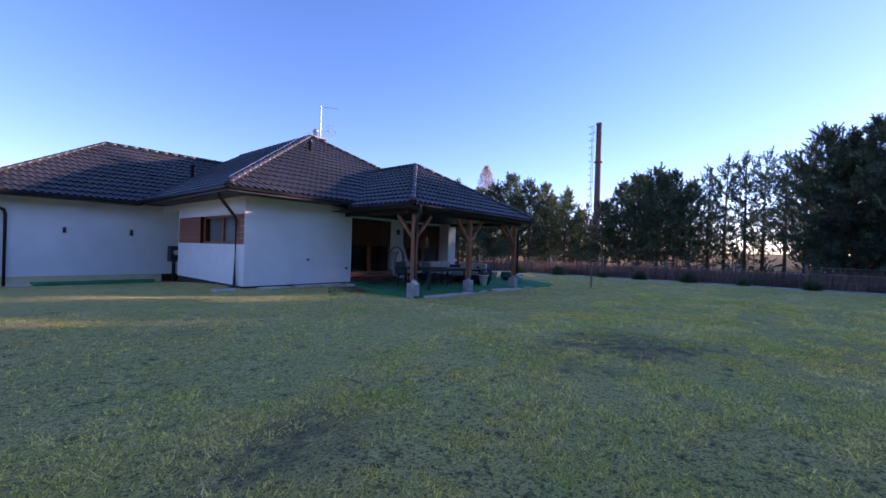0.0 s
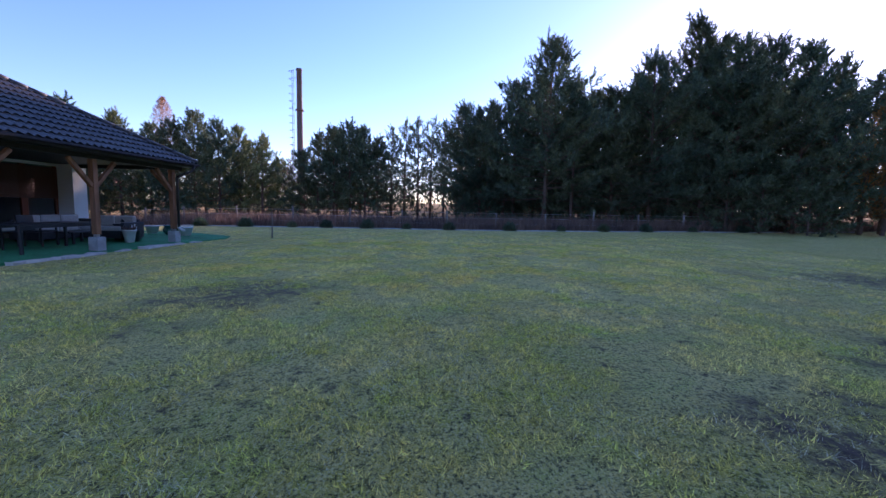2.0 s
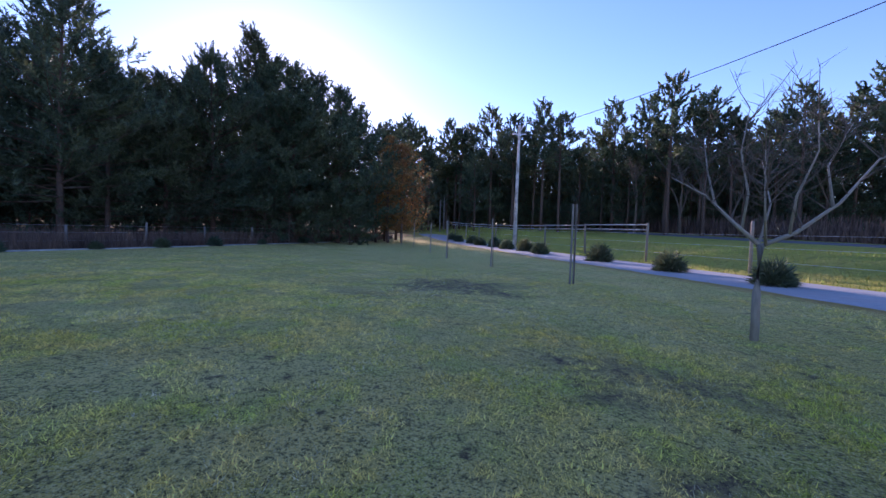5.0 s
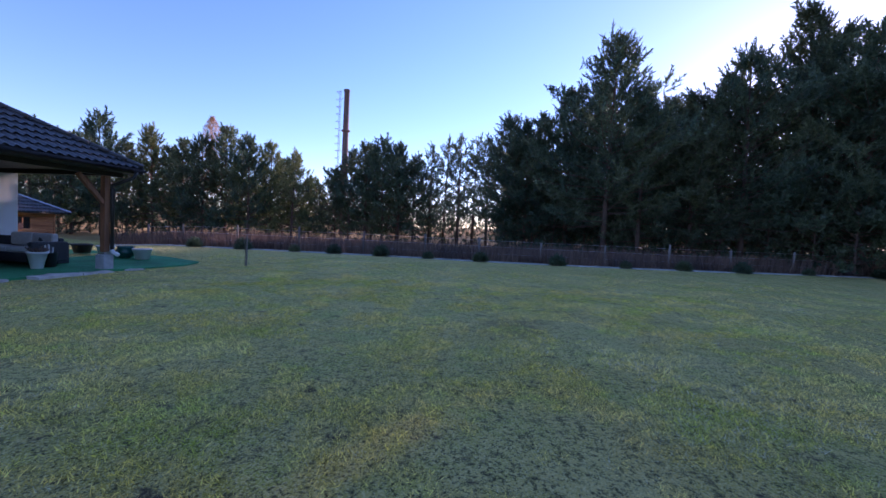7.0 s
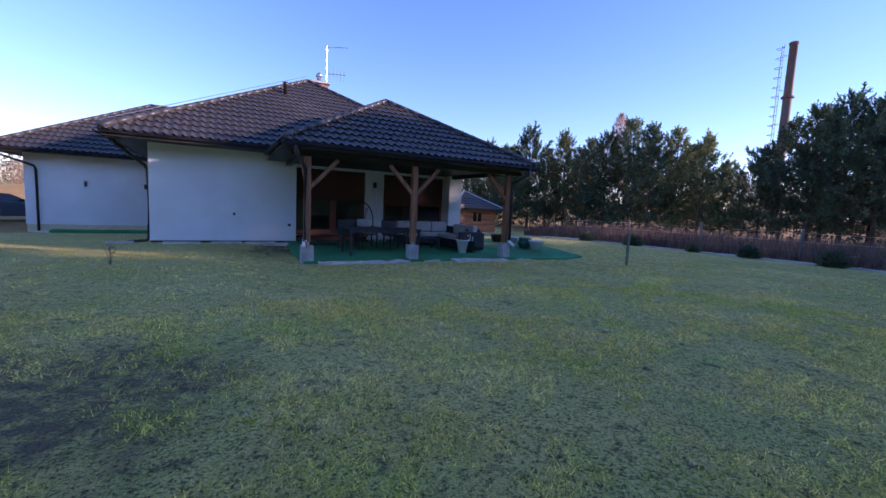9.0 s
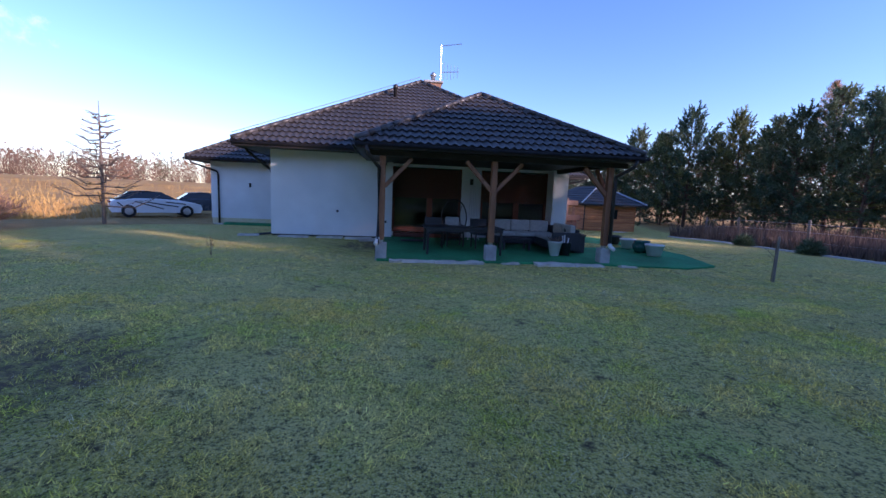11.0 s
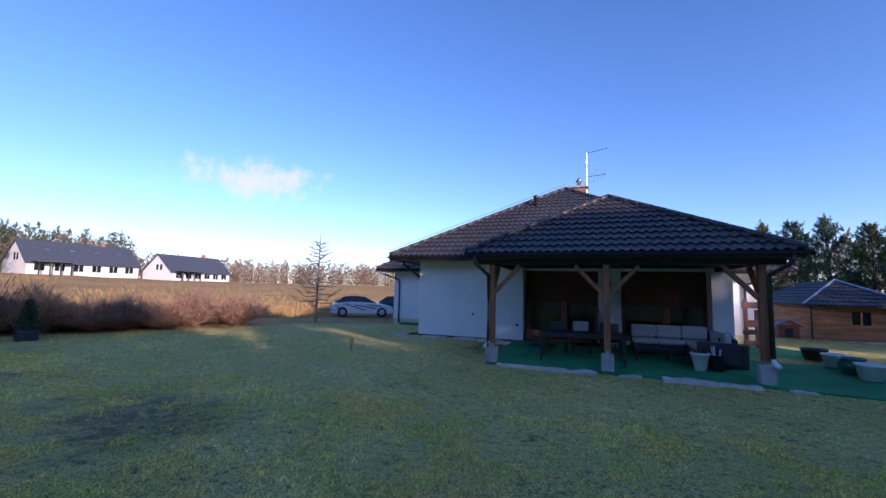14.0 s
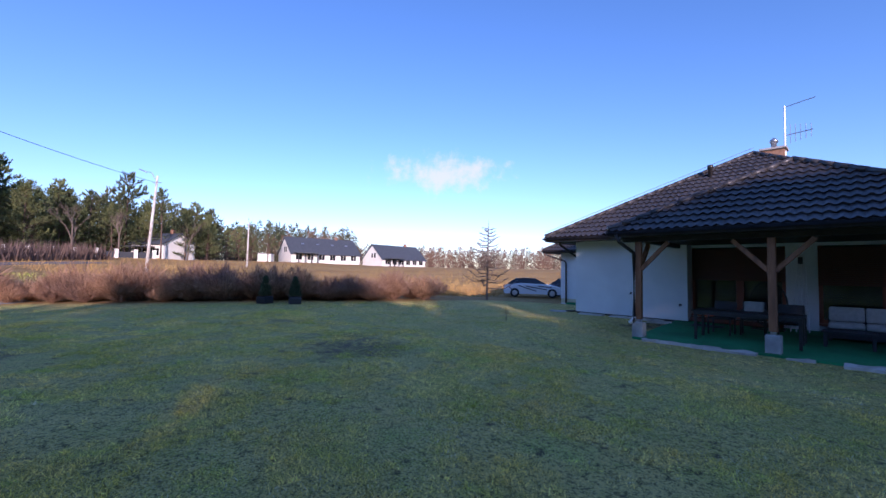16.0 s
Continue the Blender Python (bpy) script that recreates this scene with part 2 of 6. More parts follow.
def tube(bm, pts, radii, seg=8, cap=True):
    """A round bar along pts with the given radius or radii."""
    pts = [Vector(p) for p in pts]
    if not isinstance(radii, (list, tuple)):
        radii = [radii] * len(pts)
    rings = []
    for i, p in enumerate(pts):
        d = (pts[min(i + 1, len(pts) - 1)] - pts[max(i - 1, 0)]).normalized()
        s = d.cross(Vector((0, 0, 1)))
        s = Vector((1, 0, 0)) if s.length < 1e-3 else s.normalized()
        u = s.cross(d)
        rings.append([bm.verts.new(p + radii[i] * (math.cos(a) * s + math.sin(a) * u)) for a in [2 * math.pi * k / seg for k in range(seg)]])
    for a, b in zip(rings, rings[1:]):
        for k in range(seg):
            bm.faces.new((a[k], a[(k + 1) % seg], b[(k + 1) % seg], b[k]))
    if cap and seg > 2:
        bm.faces.new(rings[0][::-1])
        bm.faces.new(rings[-1])
    return rings


def tubem(pts, radii, seg=8):
    bm = bmesh.new()
    tube(bm, pts, radii, seg)
    return bm


def lathe(profile, seg=24):
    """A turned shape from (radius, height) pairs."""
    bm = bmesh.new()
    rings = [[bm.verts.new((r * math.cos(2 * math.pi * k / seg), r * math.sin(2 * math.pi * k / seg), z)) for k in range(seg)] for r, z in profile]
    for a, b in zip(rings, rings[1:]):
        for k in range(seg):
            bm.faces.new((a[k], a[(k + 1) % seg], b[(k + 1) % seg], b[k]))
    bm.faces.new(rings[0][::-1])
    bm.faces.new(rings[-1])
    return bm


def beam(a, b, w, h, bevel=0.008):
    """A timber of section w x h from a to b, its height upright."""
    a, b = Vector(a), Vector(b)
    d = b - a
    q = d.to_track_quat("X", "Z").to_matrix().to_4x4()
    return boxm(0, -w / 2, -h / 2, d.length, w / 2, h / 2, bevel, Matrix.Translation(a) @ q)


def raw_mesh(name, verts, faces_n, mat, corner=3):
    """A mesh from vertex rows that come in separate polygons of `corner` corners."""
    me = bpy.data.meshes.new(name)
    nv = len(verts)
    nf = nv // corner
    me.vertices.add(nv)
    me.vertices.foreach_set("co", np.asarray(verts, np.float32).ravel())
    me.loops.add(nv)
    me.loops.foreach_set("vertex_index", np.arange(nv, dtype=np.int32))
    me.polygons.add(nf)
    me.polygons.foreach_set("loop_start", np.arange(0, nv, corner, dtype=np.int32))
    me.update(calc_edges=True)
    me.materials.append(mat)
    return me


def ss(a, b, v):
    k = min(max((v - a) / (b - a), 0.0), 1.0)
    return k * k * (3 - 2 * k)


# ---- the lie of the land ----
EDGE_P, EDGE_U, EDGE_N = (-0.6, -11.2), (0.735, -0.678), (-0.678, -0.735)   # lawn's southern edge: a point, its run, its outside


def edge_un(x, y):
    dx, dy = x - EDGE_P[0], y - EDGE_P[1]
    return dx * EDGE_U[0] + dy * EDGE_U[1], dx * EDGE_N[0] + dy * EDGE_N[1]


def edge_at(u, n):
    return EDGE_P[0] + u * EDGE_U[0] + n * EDGE_N[0], EDGE_P[1] + u * EDGE_U[1] + n * EDGE_N[1]


def fence_x(y):
    """The eastern fence's line."""
    pts = ((-60, 39.0), (-29, 30.0), (-14, 25.3), (-6, 23.0), (2, 21.85), (8, 21.6), (16, 20.6), (30, 25.0), (60, 33))
    for (ya, xa), (yb, xb) in zip(pts, pts[1:]):
        if y <= yb:
            return xa + (xb - xa) * (y - ya) / (yb - ya)
    return pts[-1][1]


def hedge_x(y):
    """The reed hedge's front on the western side."""
    return -12.3 + (y + 1.3) * 0.445


def lie(x, y):
    """Ground height."""
    r = math.hypot(x - 5, y - 8)
    u, n = edge_un(x, y)
    z = -0.36 * ss(15.5, 24, y) + 2.7 * ss(38, 125, r) + 0.75 * ss(5.5, 12, n)
    z -= 0.17 * ss(5.5, 9.5, y) * (1 - ss(12.5, 14.3, y)) * ss(3.4, 5.2, x) * (1 - ss(14, 18, x))
    z += 0.05 * noise.noise((x * 0.12, y * 0.12, 3.1)) * ss(2, 14, abs(y - 14) + abs(x - 7) * 0.5)
    return z


# ---- ground ----
def axis_lines(lo, hi, a, b, fine):
    """Grid lines that are fine between a and b and widen outside."""
    out, v, s = [], a, fine
    while v < b:
        out.append(v)
        v += fine
    right, v, s = [], b, fine
    while v < hi:
        right.append(v)
        s *= 1.16
        v += s
    left, v, s = [], a - fine, fine
    while v > lo:
        left.append(v)
        s *= 1.16
        v -= s
    return left[::-1] + out + right


PATCHES = ((2.4, 4.3, 1.3, 0.8), (2.8, 3.5, 0.7, 0.85), (-0.84, -1.1, 1.0, 0.9), (-0.4, -0.8, 0.4, 0.6), (-1.9, 4.8, 0.65, 0.7), (4.95, -6.9, 1.8, 0.85), (5.7, -4.7, 0.7, 0.4), (7.8, 0.1, 0.7, 0.5), (9.2, -0.7, 0.6, 0.4), (-1.56, 9.2, 0.6, 0.4), (0.6, -3.0, 0.9, 0.6), (5.0, 13.2, 1.0, 0.9))


def zone(x, y):
    """How far a place is lawn, sunlit bank and bare earth."""
    u, n = edge_un(x, y)
    inside = (1 - ss(-0.3, 0.6, n)) * ss(hedge_x(y) - 0.8, hedge_x(y) + 0.8, x) * (1 - ss(fence_x(y), fence_x(y) + 0.8, x)) * (1 - ss(26, 34, y - 0.2 * x))
    bank = ss(0.2, 1.0, n) * ss(-22, -12, u)
    dirt = 0.0
    for px, py, pr, k in PATCHES:
        d = math.hypot(x - px, (y - py) * 1.3) / pr + 0.8 * noise.noise((x * 1.6, y * 1.6, px)) + 0.5 * noise.noise((x * 5, y * 5, px))
        dirt = max(dirt, k * (1 - ss(0.45, 1.15, d)))
    return inside, bank, dirt


def ground_material(blades_only=False):
    """Lawn, worn earth, meadow and bank; or the lawn's colours alone, for its blades."""
    m = bpy.data.materials.new("lawn_blades" if blades_only else "meadow_and_lawn")
    m.use_nodes = True
    nt = m.node_tree
    n, l = nt.nodes, nt.links
    b = n["Principled BSDF"]
    geo = n.new("ShaderNodeNewGeometry")
    at = n.new("ShaderNodeVertexColor")
    at.layer_name = "zone"
    sep = n.new("ShaderNodeSeparateColor")
    l.new(at.outputs["Color"], sep.inputs[0])

    def tex(sc, det=5, rough=0.6):
        t = n.new("ShaderNodeTexNoise")
        t.inputs["Scale"].default_value, t.inputs["Detail"].default_value, t.inputs["Roughness"].default_value = sc, det, rough
        l.new(geo.outputs["Position"], t.inputs["Vector"])
        return t.outputs["Fac"]

    def rng(f, a, c):
        r = n.new("ShaderNodeMapRange")
        r.inputs["From Min"].default_value, r.inputs["From Max"].default_value = a, c
        l.new(f, r.inputs["Value"])
        return r.outputs["Result"]

    def mix(f, a, c):
        x = n.new("ShaderNodeMix")
        x.data_type = "RGBA"
        l.new(f, x.inputs[0])
        for s, v in ((x.inputs[6], a), (x.inputs[7], c)):
            if isinstance(v, tuple):
                s.default_value = (*v, 1)
            else:
                l.new(v, s)
        return x.outputs[2]

    lawn = mix(rng(tex(0.7, 6), 0.35, 0.65), (0.370, 0.400, 0.045), (0.690, 0.490, 0.115))
    lawn = mix(rng(tex(9, 6, 0.7), 0.45, 0.70), lawn, (0.740, 0.580, 0.175))
    lawn = mix(rng(tex(0.42, 6, 0.70), 0.44, 0.74), lawn, (0.760, 0.640, 0.230))
    lawn = mix(rng(tex(1.1, 6, 0.7), 0.52, 0.74), lawn, (0.400, 0.500, 0.075))
    if blades_only:
        hv = n.new("ShaderNodeHueSaturation")
        l.new(lawn, hv.inputs["Color"])
        l.new(ramp_out(n, l, geo.outputs["Random Per Island"], 0.35, 2.3), hv.inputs["Value"])
        l.new(hv.outputs["Color"], b.inputs["Base Color"])
        b.inputs["Roughness"].default_value = 0.8
        return leafy(m)
    lawn = mix(rng(tex(85, 4, 0.7), 0.47, 0.60), lawn, (0.850, 0.750, 0.320))
    lawn = mix(rng(tex(40, 6, 0.8), 0.51, 0.60), lawn, (0.085, 0.078, 0.028))
    lawn = mix(rng(tex(10, 7, 0.85), 0.51, 0.63), lawn, (0.120, 0.108, 0.044))
    lawn = mix(rng(tex(3.4, 7, 0.75), 0.57, 0.66), lawn, (0.130, 0.100, 0.055))
    worn = n.new("ShaderNodeMath")
    worn.operation = "MULTIPLY"
    l.new(sep.outputs[2], worn.inputs[0])
    l.new(rng(tex(7, 6, 0.75), 0.36, 0.56), worn.inputs[1])
    lawn = mix(worn.outputs[0], lawn, mix(rng(tex(14, 6, 0.7), 0.35, 0.65), (0.055, 0.038, 0.034), (0.170, 0.120, 0.100)))
    field = mix(rng(tex(0.12, 6), 0.35, 0.65), (0.36, 0.215, 0.075), (0.46, 0.31, 0.12))
    field = mix(rng(tex(1.6, 6, 0.7), 0.45, 0.75), field, (0.25, 0.15, 0.06))
    bank = mix(rng(tex(0.5, 6, 0.65), 0.35, 0.65), (0.30, 0.32, 0.05), (0.42, 0.37, 0.08))
    bank = mix(rng(tex(3, 6, 0.7), 0.5, 0.75), bank, (0.09, 0.11, 0.03))
    col = mix(sep.outputs[1], field, bank)
    col = mix(sep.outputs[0], col, lawn)
    l.new(col, b.inputs["Base Color"])
    b.inputs["Roughness"].default_value = 0.92
    b.inputs["Specular IOR Level"].default_value = 0.15
    bp = n.new("ShaderNodeBump")
    bp.inputs["Strength"].default_value, bp.inputs["Distance"].default_value = 1.0, 0.06
    l.new(tex(22, 8, 0.75), bp.inputs["Height"])
    l.new(bp.outputs[0], b.inputs["Normal"])
    return m


def build_ground():
    xs = axis_lines(-900, 900, -14, 20, 0.22)
    ys = axis_lines(-900, 900, -14, 16, 0.22)
    bm = bmesh.new()
    grid = [[bm.verts.new((x, y, lie(x, y))) for x in xs] for y in ys]
    for j in range(len(ys) - 1):
        for i in range(len(xs) - 1):
            bm.faces.new((grid[j][i], grid[j][i + 1], grid[j + 1][i + 1], grid[j + 1][i]))
    me = mesh_of("ground", bm, ground_material(), True)
    att = me.color_attributes.new("zone", "FLOAT_COLOR", "POINT")
    att.data.foreach_set("color", np.array([(*zone(v.co.x, v.co.y), 1.0) for v in me.vertices], np.float32).ravel())
    ob = new("ground", me)
    tagged(ob, "patchy green-brown lawn and dry meadow", "ground", kind="structure")


build_ground()


# ---- roof sheets ----
def roof_sheet(name, el, er, tl, tr, parent, row=0.36, wave=0.205):
    """Pressed metal tile sheet between an eave (el to er) and a top edge (tl to tr), seen from outside with el on its left."""
    el, er, tl, tr = map(Vector, (el, er, tl, tr))
    U = (er - el).normalized()
    up = tl - el
    up = up - U * up.dot(U)
    H = up.length
    V = up / H
    N = U.cross(V)
    if N.z < 0:
        N = -N
    lo0, hi0 = 0.0, (er - el).length
    lo1, hi1 = (tl - el).dot(U), (tr - el).dot(U)
    a, b = min(lo0, lo1), max(hi0, hi1)
    cols = np.arange(math.floor(a / wave) * wave, b + wave, wave / 5)
    prof = 0.016 * np.sin(cols / wave * 2 * math.pi)
    nrow = max(1, int(math.ceil(H / row)))
    bm = bmesh.new()

    def line(v, lift):
        k = v / H
        lo, hi = lo0 + (lo1 - lo0) * k, hi0 + (hi1 - hi0) * k
        return [(min(max(c, lo), hi), bm.verts.new(el + U * min(max(c, lo), hi) + V * (v + 0.03 * (p / 0.016 - 1) * (lift > 0.02)) + N * (lift + p))) for c, p in zip(cols, prof)]

    def strip(a, b):
        for i in range(len(a) - 1):
            if a[i][0] == a[i + 1][0] and b[i][0] == b[i + 1][0]:
                continue
            bm.faces.new((a[i][1], a[i + 1][1], b[i + 1][1], b[i][1]))

    for r in range(nrow):
        v0, v1 = r * row, min((r + 1) * row, H)
        strip(line(v0, 0.050), line(v1, 0.004))
        strip(line(v0, -0.004), line(v0, 0.050))
    bmesh.ops.delete(bm, geom=[v for v in bm.verts if not v.link_faces], context="VERTS")
    bmesh.ops.recalc_face_normals(bm, faces=bm.faces)
    ob = part(name, bm, M_ROOF, parent, smooth=True)
    return ob


def ridge(name, a, b, parent, r=0.075):
    a, b = Vector(a), Vector(b)
    n = max(2, int((b - a).length / 0.4))
    up = Vector((0, 0, 0.035))
    me = None
    for i in range(n):
        p, q = a.lerp(b, i / n), a.lerp(b, (i + 1.06) / n)
        if me is None:
            me = mesh_of(name, tubem([up, q - p + up], [r, r * 0.9], 10), M_ROOF, True)
        o = new(name, me)
        o.parent = parent
        o.location = p


def eave(a, b, parent, depth_z=0.16):
    """A fascia board and half-round gutter from a to b; the roof lies to the left of the way from a to b."""
    a, b = Vector(a), Vector(b)
    part("fascia", beam(a - Vector((0, 0, depth_z / 2)), b - Vector((0, 0, depth_z / 2)), 0.03, depth_z, 0.004), M_SOFFIT, parent)
    d = (b - a).normalized()
    o = Vector((d.y, -d.x, 0)) * 0.075
    bm = bmesh.new()
    rings = []
    for p in (a, b):
        rings.append([bm.verts.new(p + o + Vector((0, 0, -0.03)) + 0.062 * (math.cos(t) * o.normalized() + math.sin(t) * Vector((0, 0, 1)))) for t in [math.pi + math.pi * k / 8 for k in range(9)]])
    for k in range(8):
        bm.faces.new((rings[0][k], rings[0][k + 1], rings[1][k + 1], rings[1][k]))
    bmesh.ops.solidify(bm, geom=bm.faces[:], thickness=0.006)
    part("gutter", bm, M_GUTTER, parent, smooth=True)


# ---- house ----
HX0, HX1, HY = 1.826, 11.70, 14.52
WX0, WX1, WY = -2.95, 14.93, 21.90
house = thing("house", (0, 0, 0), 0, "white rendered single-storey house with graphite metal-tile hipped roof", "house")


def wall_part(name, x0, y0, z0, x1, y1, z1, mat=M_PLASTER, label=""):
    return part(name, boxm(x0, y0, z0, x1, y1, z1, 0.006), mat, house, label)


SOF = 2.74
# front wall left of the porch, with its return into the recess
wall_part("wall", HX0, HY, 0.06, 5.66, HY + 0.36, SOF)
wall_part("wall", 5.30, HY + 0.36, 0.06, 5.66, 15.30, SOF)
# pier between the two terrace windows, and the end pier
wall_part("wall", 8.05, 15.02, 0.06, 8.74, 15.30, SOF)
wall_part("wall", 11.16, HY, 0.06, HX1, 15.30, SOF)
# lintel over the recess
wall_part("wall", 5.66, 15.00, 2.42, 8.05, 15.30, SOF)
wall_part("wall", 8.74, 15.00, 2.42, 11.16, 15.30, SOF)
# side walls
ZB, ZT = 1.29, 2.20
SE = 20.05
wall_part("wall", HX0, HY + 0.36, 0.06, HX0 + 0.36, SE, ZB)
wall_part("wall", HX0, HY + 0.36, ZT, HX0 + 0.36, SE, SOF)
wall_part("wall", HX0, 19.95, ZB, HX0 + 0.36, SE, ZT)
# open recess by the wing, with a lintel over it
wall_part("wall", HX0, SE, 2.52, HX0 + 0.36, WY, SOF)
wall_part("wall", HX0 + 0.36, SE - 0.3, 0.06, HX0 + 1.5, SE, SOF)
wall_part("wall", HX0 + 1.2, SE, 0.06, HX0 + 1.5, WY, SOF)
wall_part("wall", HX1 - 0.36, 15.30, 0.06, HX1, WY, SOF)
# cross wing
wall_part("wall", WX0, WY, 0.0, WX1, WY + 0.36, SOF)
wall_part("wall", WX0, WY + 0.36, 0.0, WX0 + 0.36, 29.6, SOF)
wall_part("wall", WX1 - 0.36, WY + 0.36, 0.0, WX1, 29.6, SOF)
wall_part("wall", WX0, 29.6, 0.0, WX1, 29.96, SOF)
# plinths
wall_part("plinth", HX0 + 0.02, HY + 0.02, -0.4, 5.64, HY + 0.34, 0.06, M_SOFFIT, "dark recessed plinth")
wall_part("plinth", HX0 + 0.02, HY + 0.36, -0.4, HX0 + 0.34, SE - 0.02, 0.06, M_SOFFIT, "dark recessed plinth")
wall_part("plinth", WX0 + 0.02, WY + 0.02, -0.6, HX0, WY + 0.3, 0.0, M_PLINTH, "yellowish unpainted plinth insulation")
wall_part("plinth", WX0 + 0.02, WY + 0.3, -0.6, WX0 + 0.3, 29.9, 0.0, M_PLINTH)
wall_part("plinth", HX1, WY + 0.02, -0.6, WX1 - 0.02, WY + 0.3, 0.0, M_PLINTH)
wall_part("plinth", WX1 - 0.3, WY + 0.3, -0.6, WX1 - 0.02, 29.9, 0.0, M_PLINTH)
wall_part("plinth", HX1 - 0.34, 15.3, -0.4, HX1 - 0.02, WY, 0.06, M_SOFFIT)
wall_part("plinth", HX0 + 1.22, SE, -0.4, HX0 + 1.5, WY, 0.06, M_SOFFIT)
wall_part("floor_slab", HX0 + 1.5, 15.3, -0.1, HX1 - 0.36, WY, 0.12, M_CONCRETE)
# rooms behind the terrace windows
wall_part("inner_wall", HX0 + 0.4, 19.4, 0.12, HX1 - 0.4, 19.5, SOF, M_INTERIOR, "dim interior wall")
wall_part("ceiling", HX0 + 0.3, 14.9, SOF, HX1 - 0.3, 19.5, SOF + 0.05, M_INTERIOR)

# timber band with window on the side wall
band = thing("side_window", (0, 0, 0), 0, "brown timber window set in a timber-clad band")
band.parent = house
for y0, y1 in ((HY + 0.02, 15.12), (17.90, 19.95)):
    n = 5
    h = (ZT - ZB) / n
    for i in range(n):
        part("cladding_board", boxm(HX0 - 0.006, y0, ZB + i * h + 0.004, HX0 + 0.1, y1, ZB + (i + 1) * h - 0.004, 0.004), M_WOODPANEL, band)
for z0, z1 in ((ZB, ZB + 0.07), (ZT - 0.07, ZT)):
    part("frame", boxm(HX0 + 0.12, 15.12, z0, HX0 + 0.2, 17.9, z1, 0.004), M_WOODPANEL, band)
for y0, y1 in ((15.12, 15.2), (16.32, 16.44), (17.82, 17.9)):
    part("frame", boxm(HX0 + 0.122, y0, ZB + 0.07, HX0 + 0.198, y1, ZT - 0.07, 0.004), M_WOODPANEL, band)
for y0, y1 in ((15.2, 16.32), (16.44, 17.82)):
    p = part("pane", boxm(HX0 + 0.15, y0, ZB + 0.07, HX0 + 0.165, y1, ZT - 0.07), M_GLASS, band)
    p.visible_shadow = False
part("reveal", boxm(HX0 + 0.02, 17.9, ZB, HX0 + 0.34, 17.95, ZT), M_WOODPANEL, band)
part("blind", boxm(HX0 + 0.24, 15.25, ZB + 0.1, HX0 + 0.25, 16.3, ZT - 0.08), M_BLIND, band, "pale lowered fabric blind")
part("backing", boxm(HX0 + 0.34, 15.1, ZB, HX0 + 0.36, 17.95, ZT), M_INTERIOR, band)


def terrace_window(x0, x1, mull, open_z):
    w = thing("terrace_window", (0, 0, 0), 0, "wide brown-framed terrace window with half-lowered brown roller shutter")
    w.parent = house
    y = 15.08
    for a, b in ((x0, x0 + 0.09), (mull - 0.10, mull + 0.10), (x1 - 0.09, x1)):
        part("frame", boxm(a, y, 0.28, b, y + 0.09, 2.42, 0.006), M_DOG, w)
    for a, b in ((x0 + 0.09, mull - 0.10), (mull + 0.10, x1 - 0.09)):
        part("frame", boxm(a, y + 0.004, 0.28, b, y + 0.086, 0.38, 0.004), M_WOODPANEL, w)
        p = part("pane", boxm(a, y + 0.035, 0.38, b, y + 0.05, 2.42), M_GLASS, w)
        p.visible_shadow = False
    n = int((2.42 - open_z) / 0.055)
    for i in range(n):
        z = open_z + i * 0.055
        part("slat", boxm(x0 + 0.02, y - 0.035, z + 0.002, x1 - 0.02, y - 0.015, z + 0.053, 0.006), M_SHUTTER, w)
    part("sill", boxm(x0, y - 0.14, 0.22, x1, y + 0.1, 0.28, 0.008), M_WOODPANEL, w)
    part("parapet", boxm(x0, y + 0.002, 0.06, x1, y + 0.2, 0.22), M_PLASTER, w)


terrace_window(5.66, 8.05, 6.95, 1.38)
terrace_window(8.74, 11.16, 10.05, 1.32)

# main roof
EX0, EX1, EY, EZ = 0.99, 12.54, 13.66, 2.86
AX, AY, AZ = 6.765, 19.25, 6.30
BY = 26.5
roof = thing("roof", (0, 0, 0), 0, "graphite pressed metal-tile roof", "")
roof.parent = house
roof_sheet("tile_sheet", (EX0, EY, EZ), (EX1, EY, EZ), (AX, AY, AZ), (AX, AY, AZ), roof)
roof_sheet("tile_sheet", (EX0, BY, EZ), (EX0, EY, EZ), (AX, BY, AZ), (AX, AY, AZ), roof)
roof_sheet("tile_sheet", (EX1, EY, EZ), (EX1, BY, EZ), (AX, AY, AZ), (AX, BY, AZ), roof)
ridge("ridge_cap", (EX0, EY, EZ + 0.03), (AX, AY, AZ), roof)
ridge("ridge_cap", (EX1, EY, EZ + 0.03), (AX, AY, AZ), roof)
ridge("ridge_cap", (AX, AY, AZ), (AX, BY, AZ), roof)
# cross wing roof
VX0, VX1, VY, VM = -3.72, 15.70, 21.14, 25.6
VZ, VT = 2.80, 5.56
roof_sheet("tile_sheet", (VX0, VY, VZ), (VX1, VY, VZ), (VX0 + 4.3, VM, VT), (VX1 - 4.3, VM, VT), roof)
roof_sheet("tile_sheet", (VX0, 30.7, VZ), (VX0, VY, VZ), (VX0 + 4.3, VM, VT), (VX0 + 4.3, VM, VT), roof)
roof_sheet("tile_sheet", (VX1, VY, VZ), (VX1, 30.7, VZ), (VX1 - 4.3, VM, VT), (VX1 - 4.3, VM, VT), roof)
roof_sheet("tile_sheet", (VX1, 30.7, VZ), (VX0, 30.7, VZ), (VX1 - 4.3, VM, VT), (VX0 + 4.3, VM, VT), roof)
ridge("ridge_cap", (VX0, VY, VZ + 0.03), (VX0 + 4.3, VM, VT), roof)
ridge("ridge_cap", (VX1, VY, VZ + 0.03), (VX1 - 4.3, VM, VT), roof)
ridge("ridge_cap", (VX0 + 4.3, VM, VT), (VX1 - 4.3, VM, VT), roof)
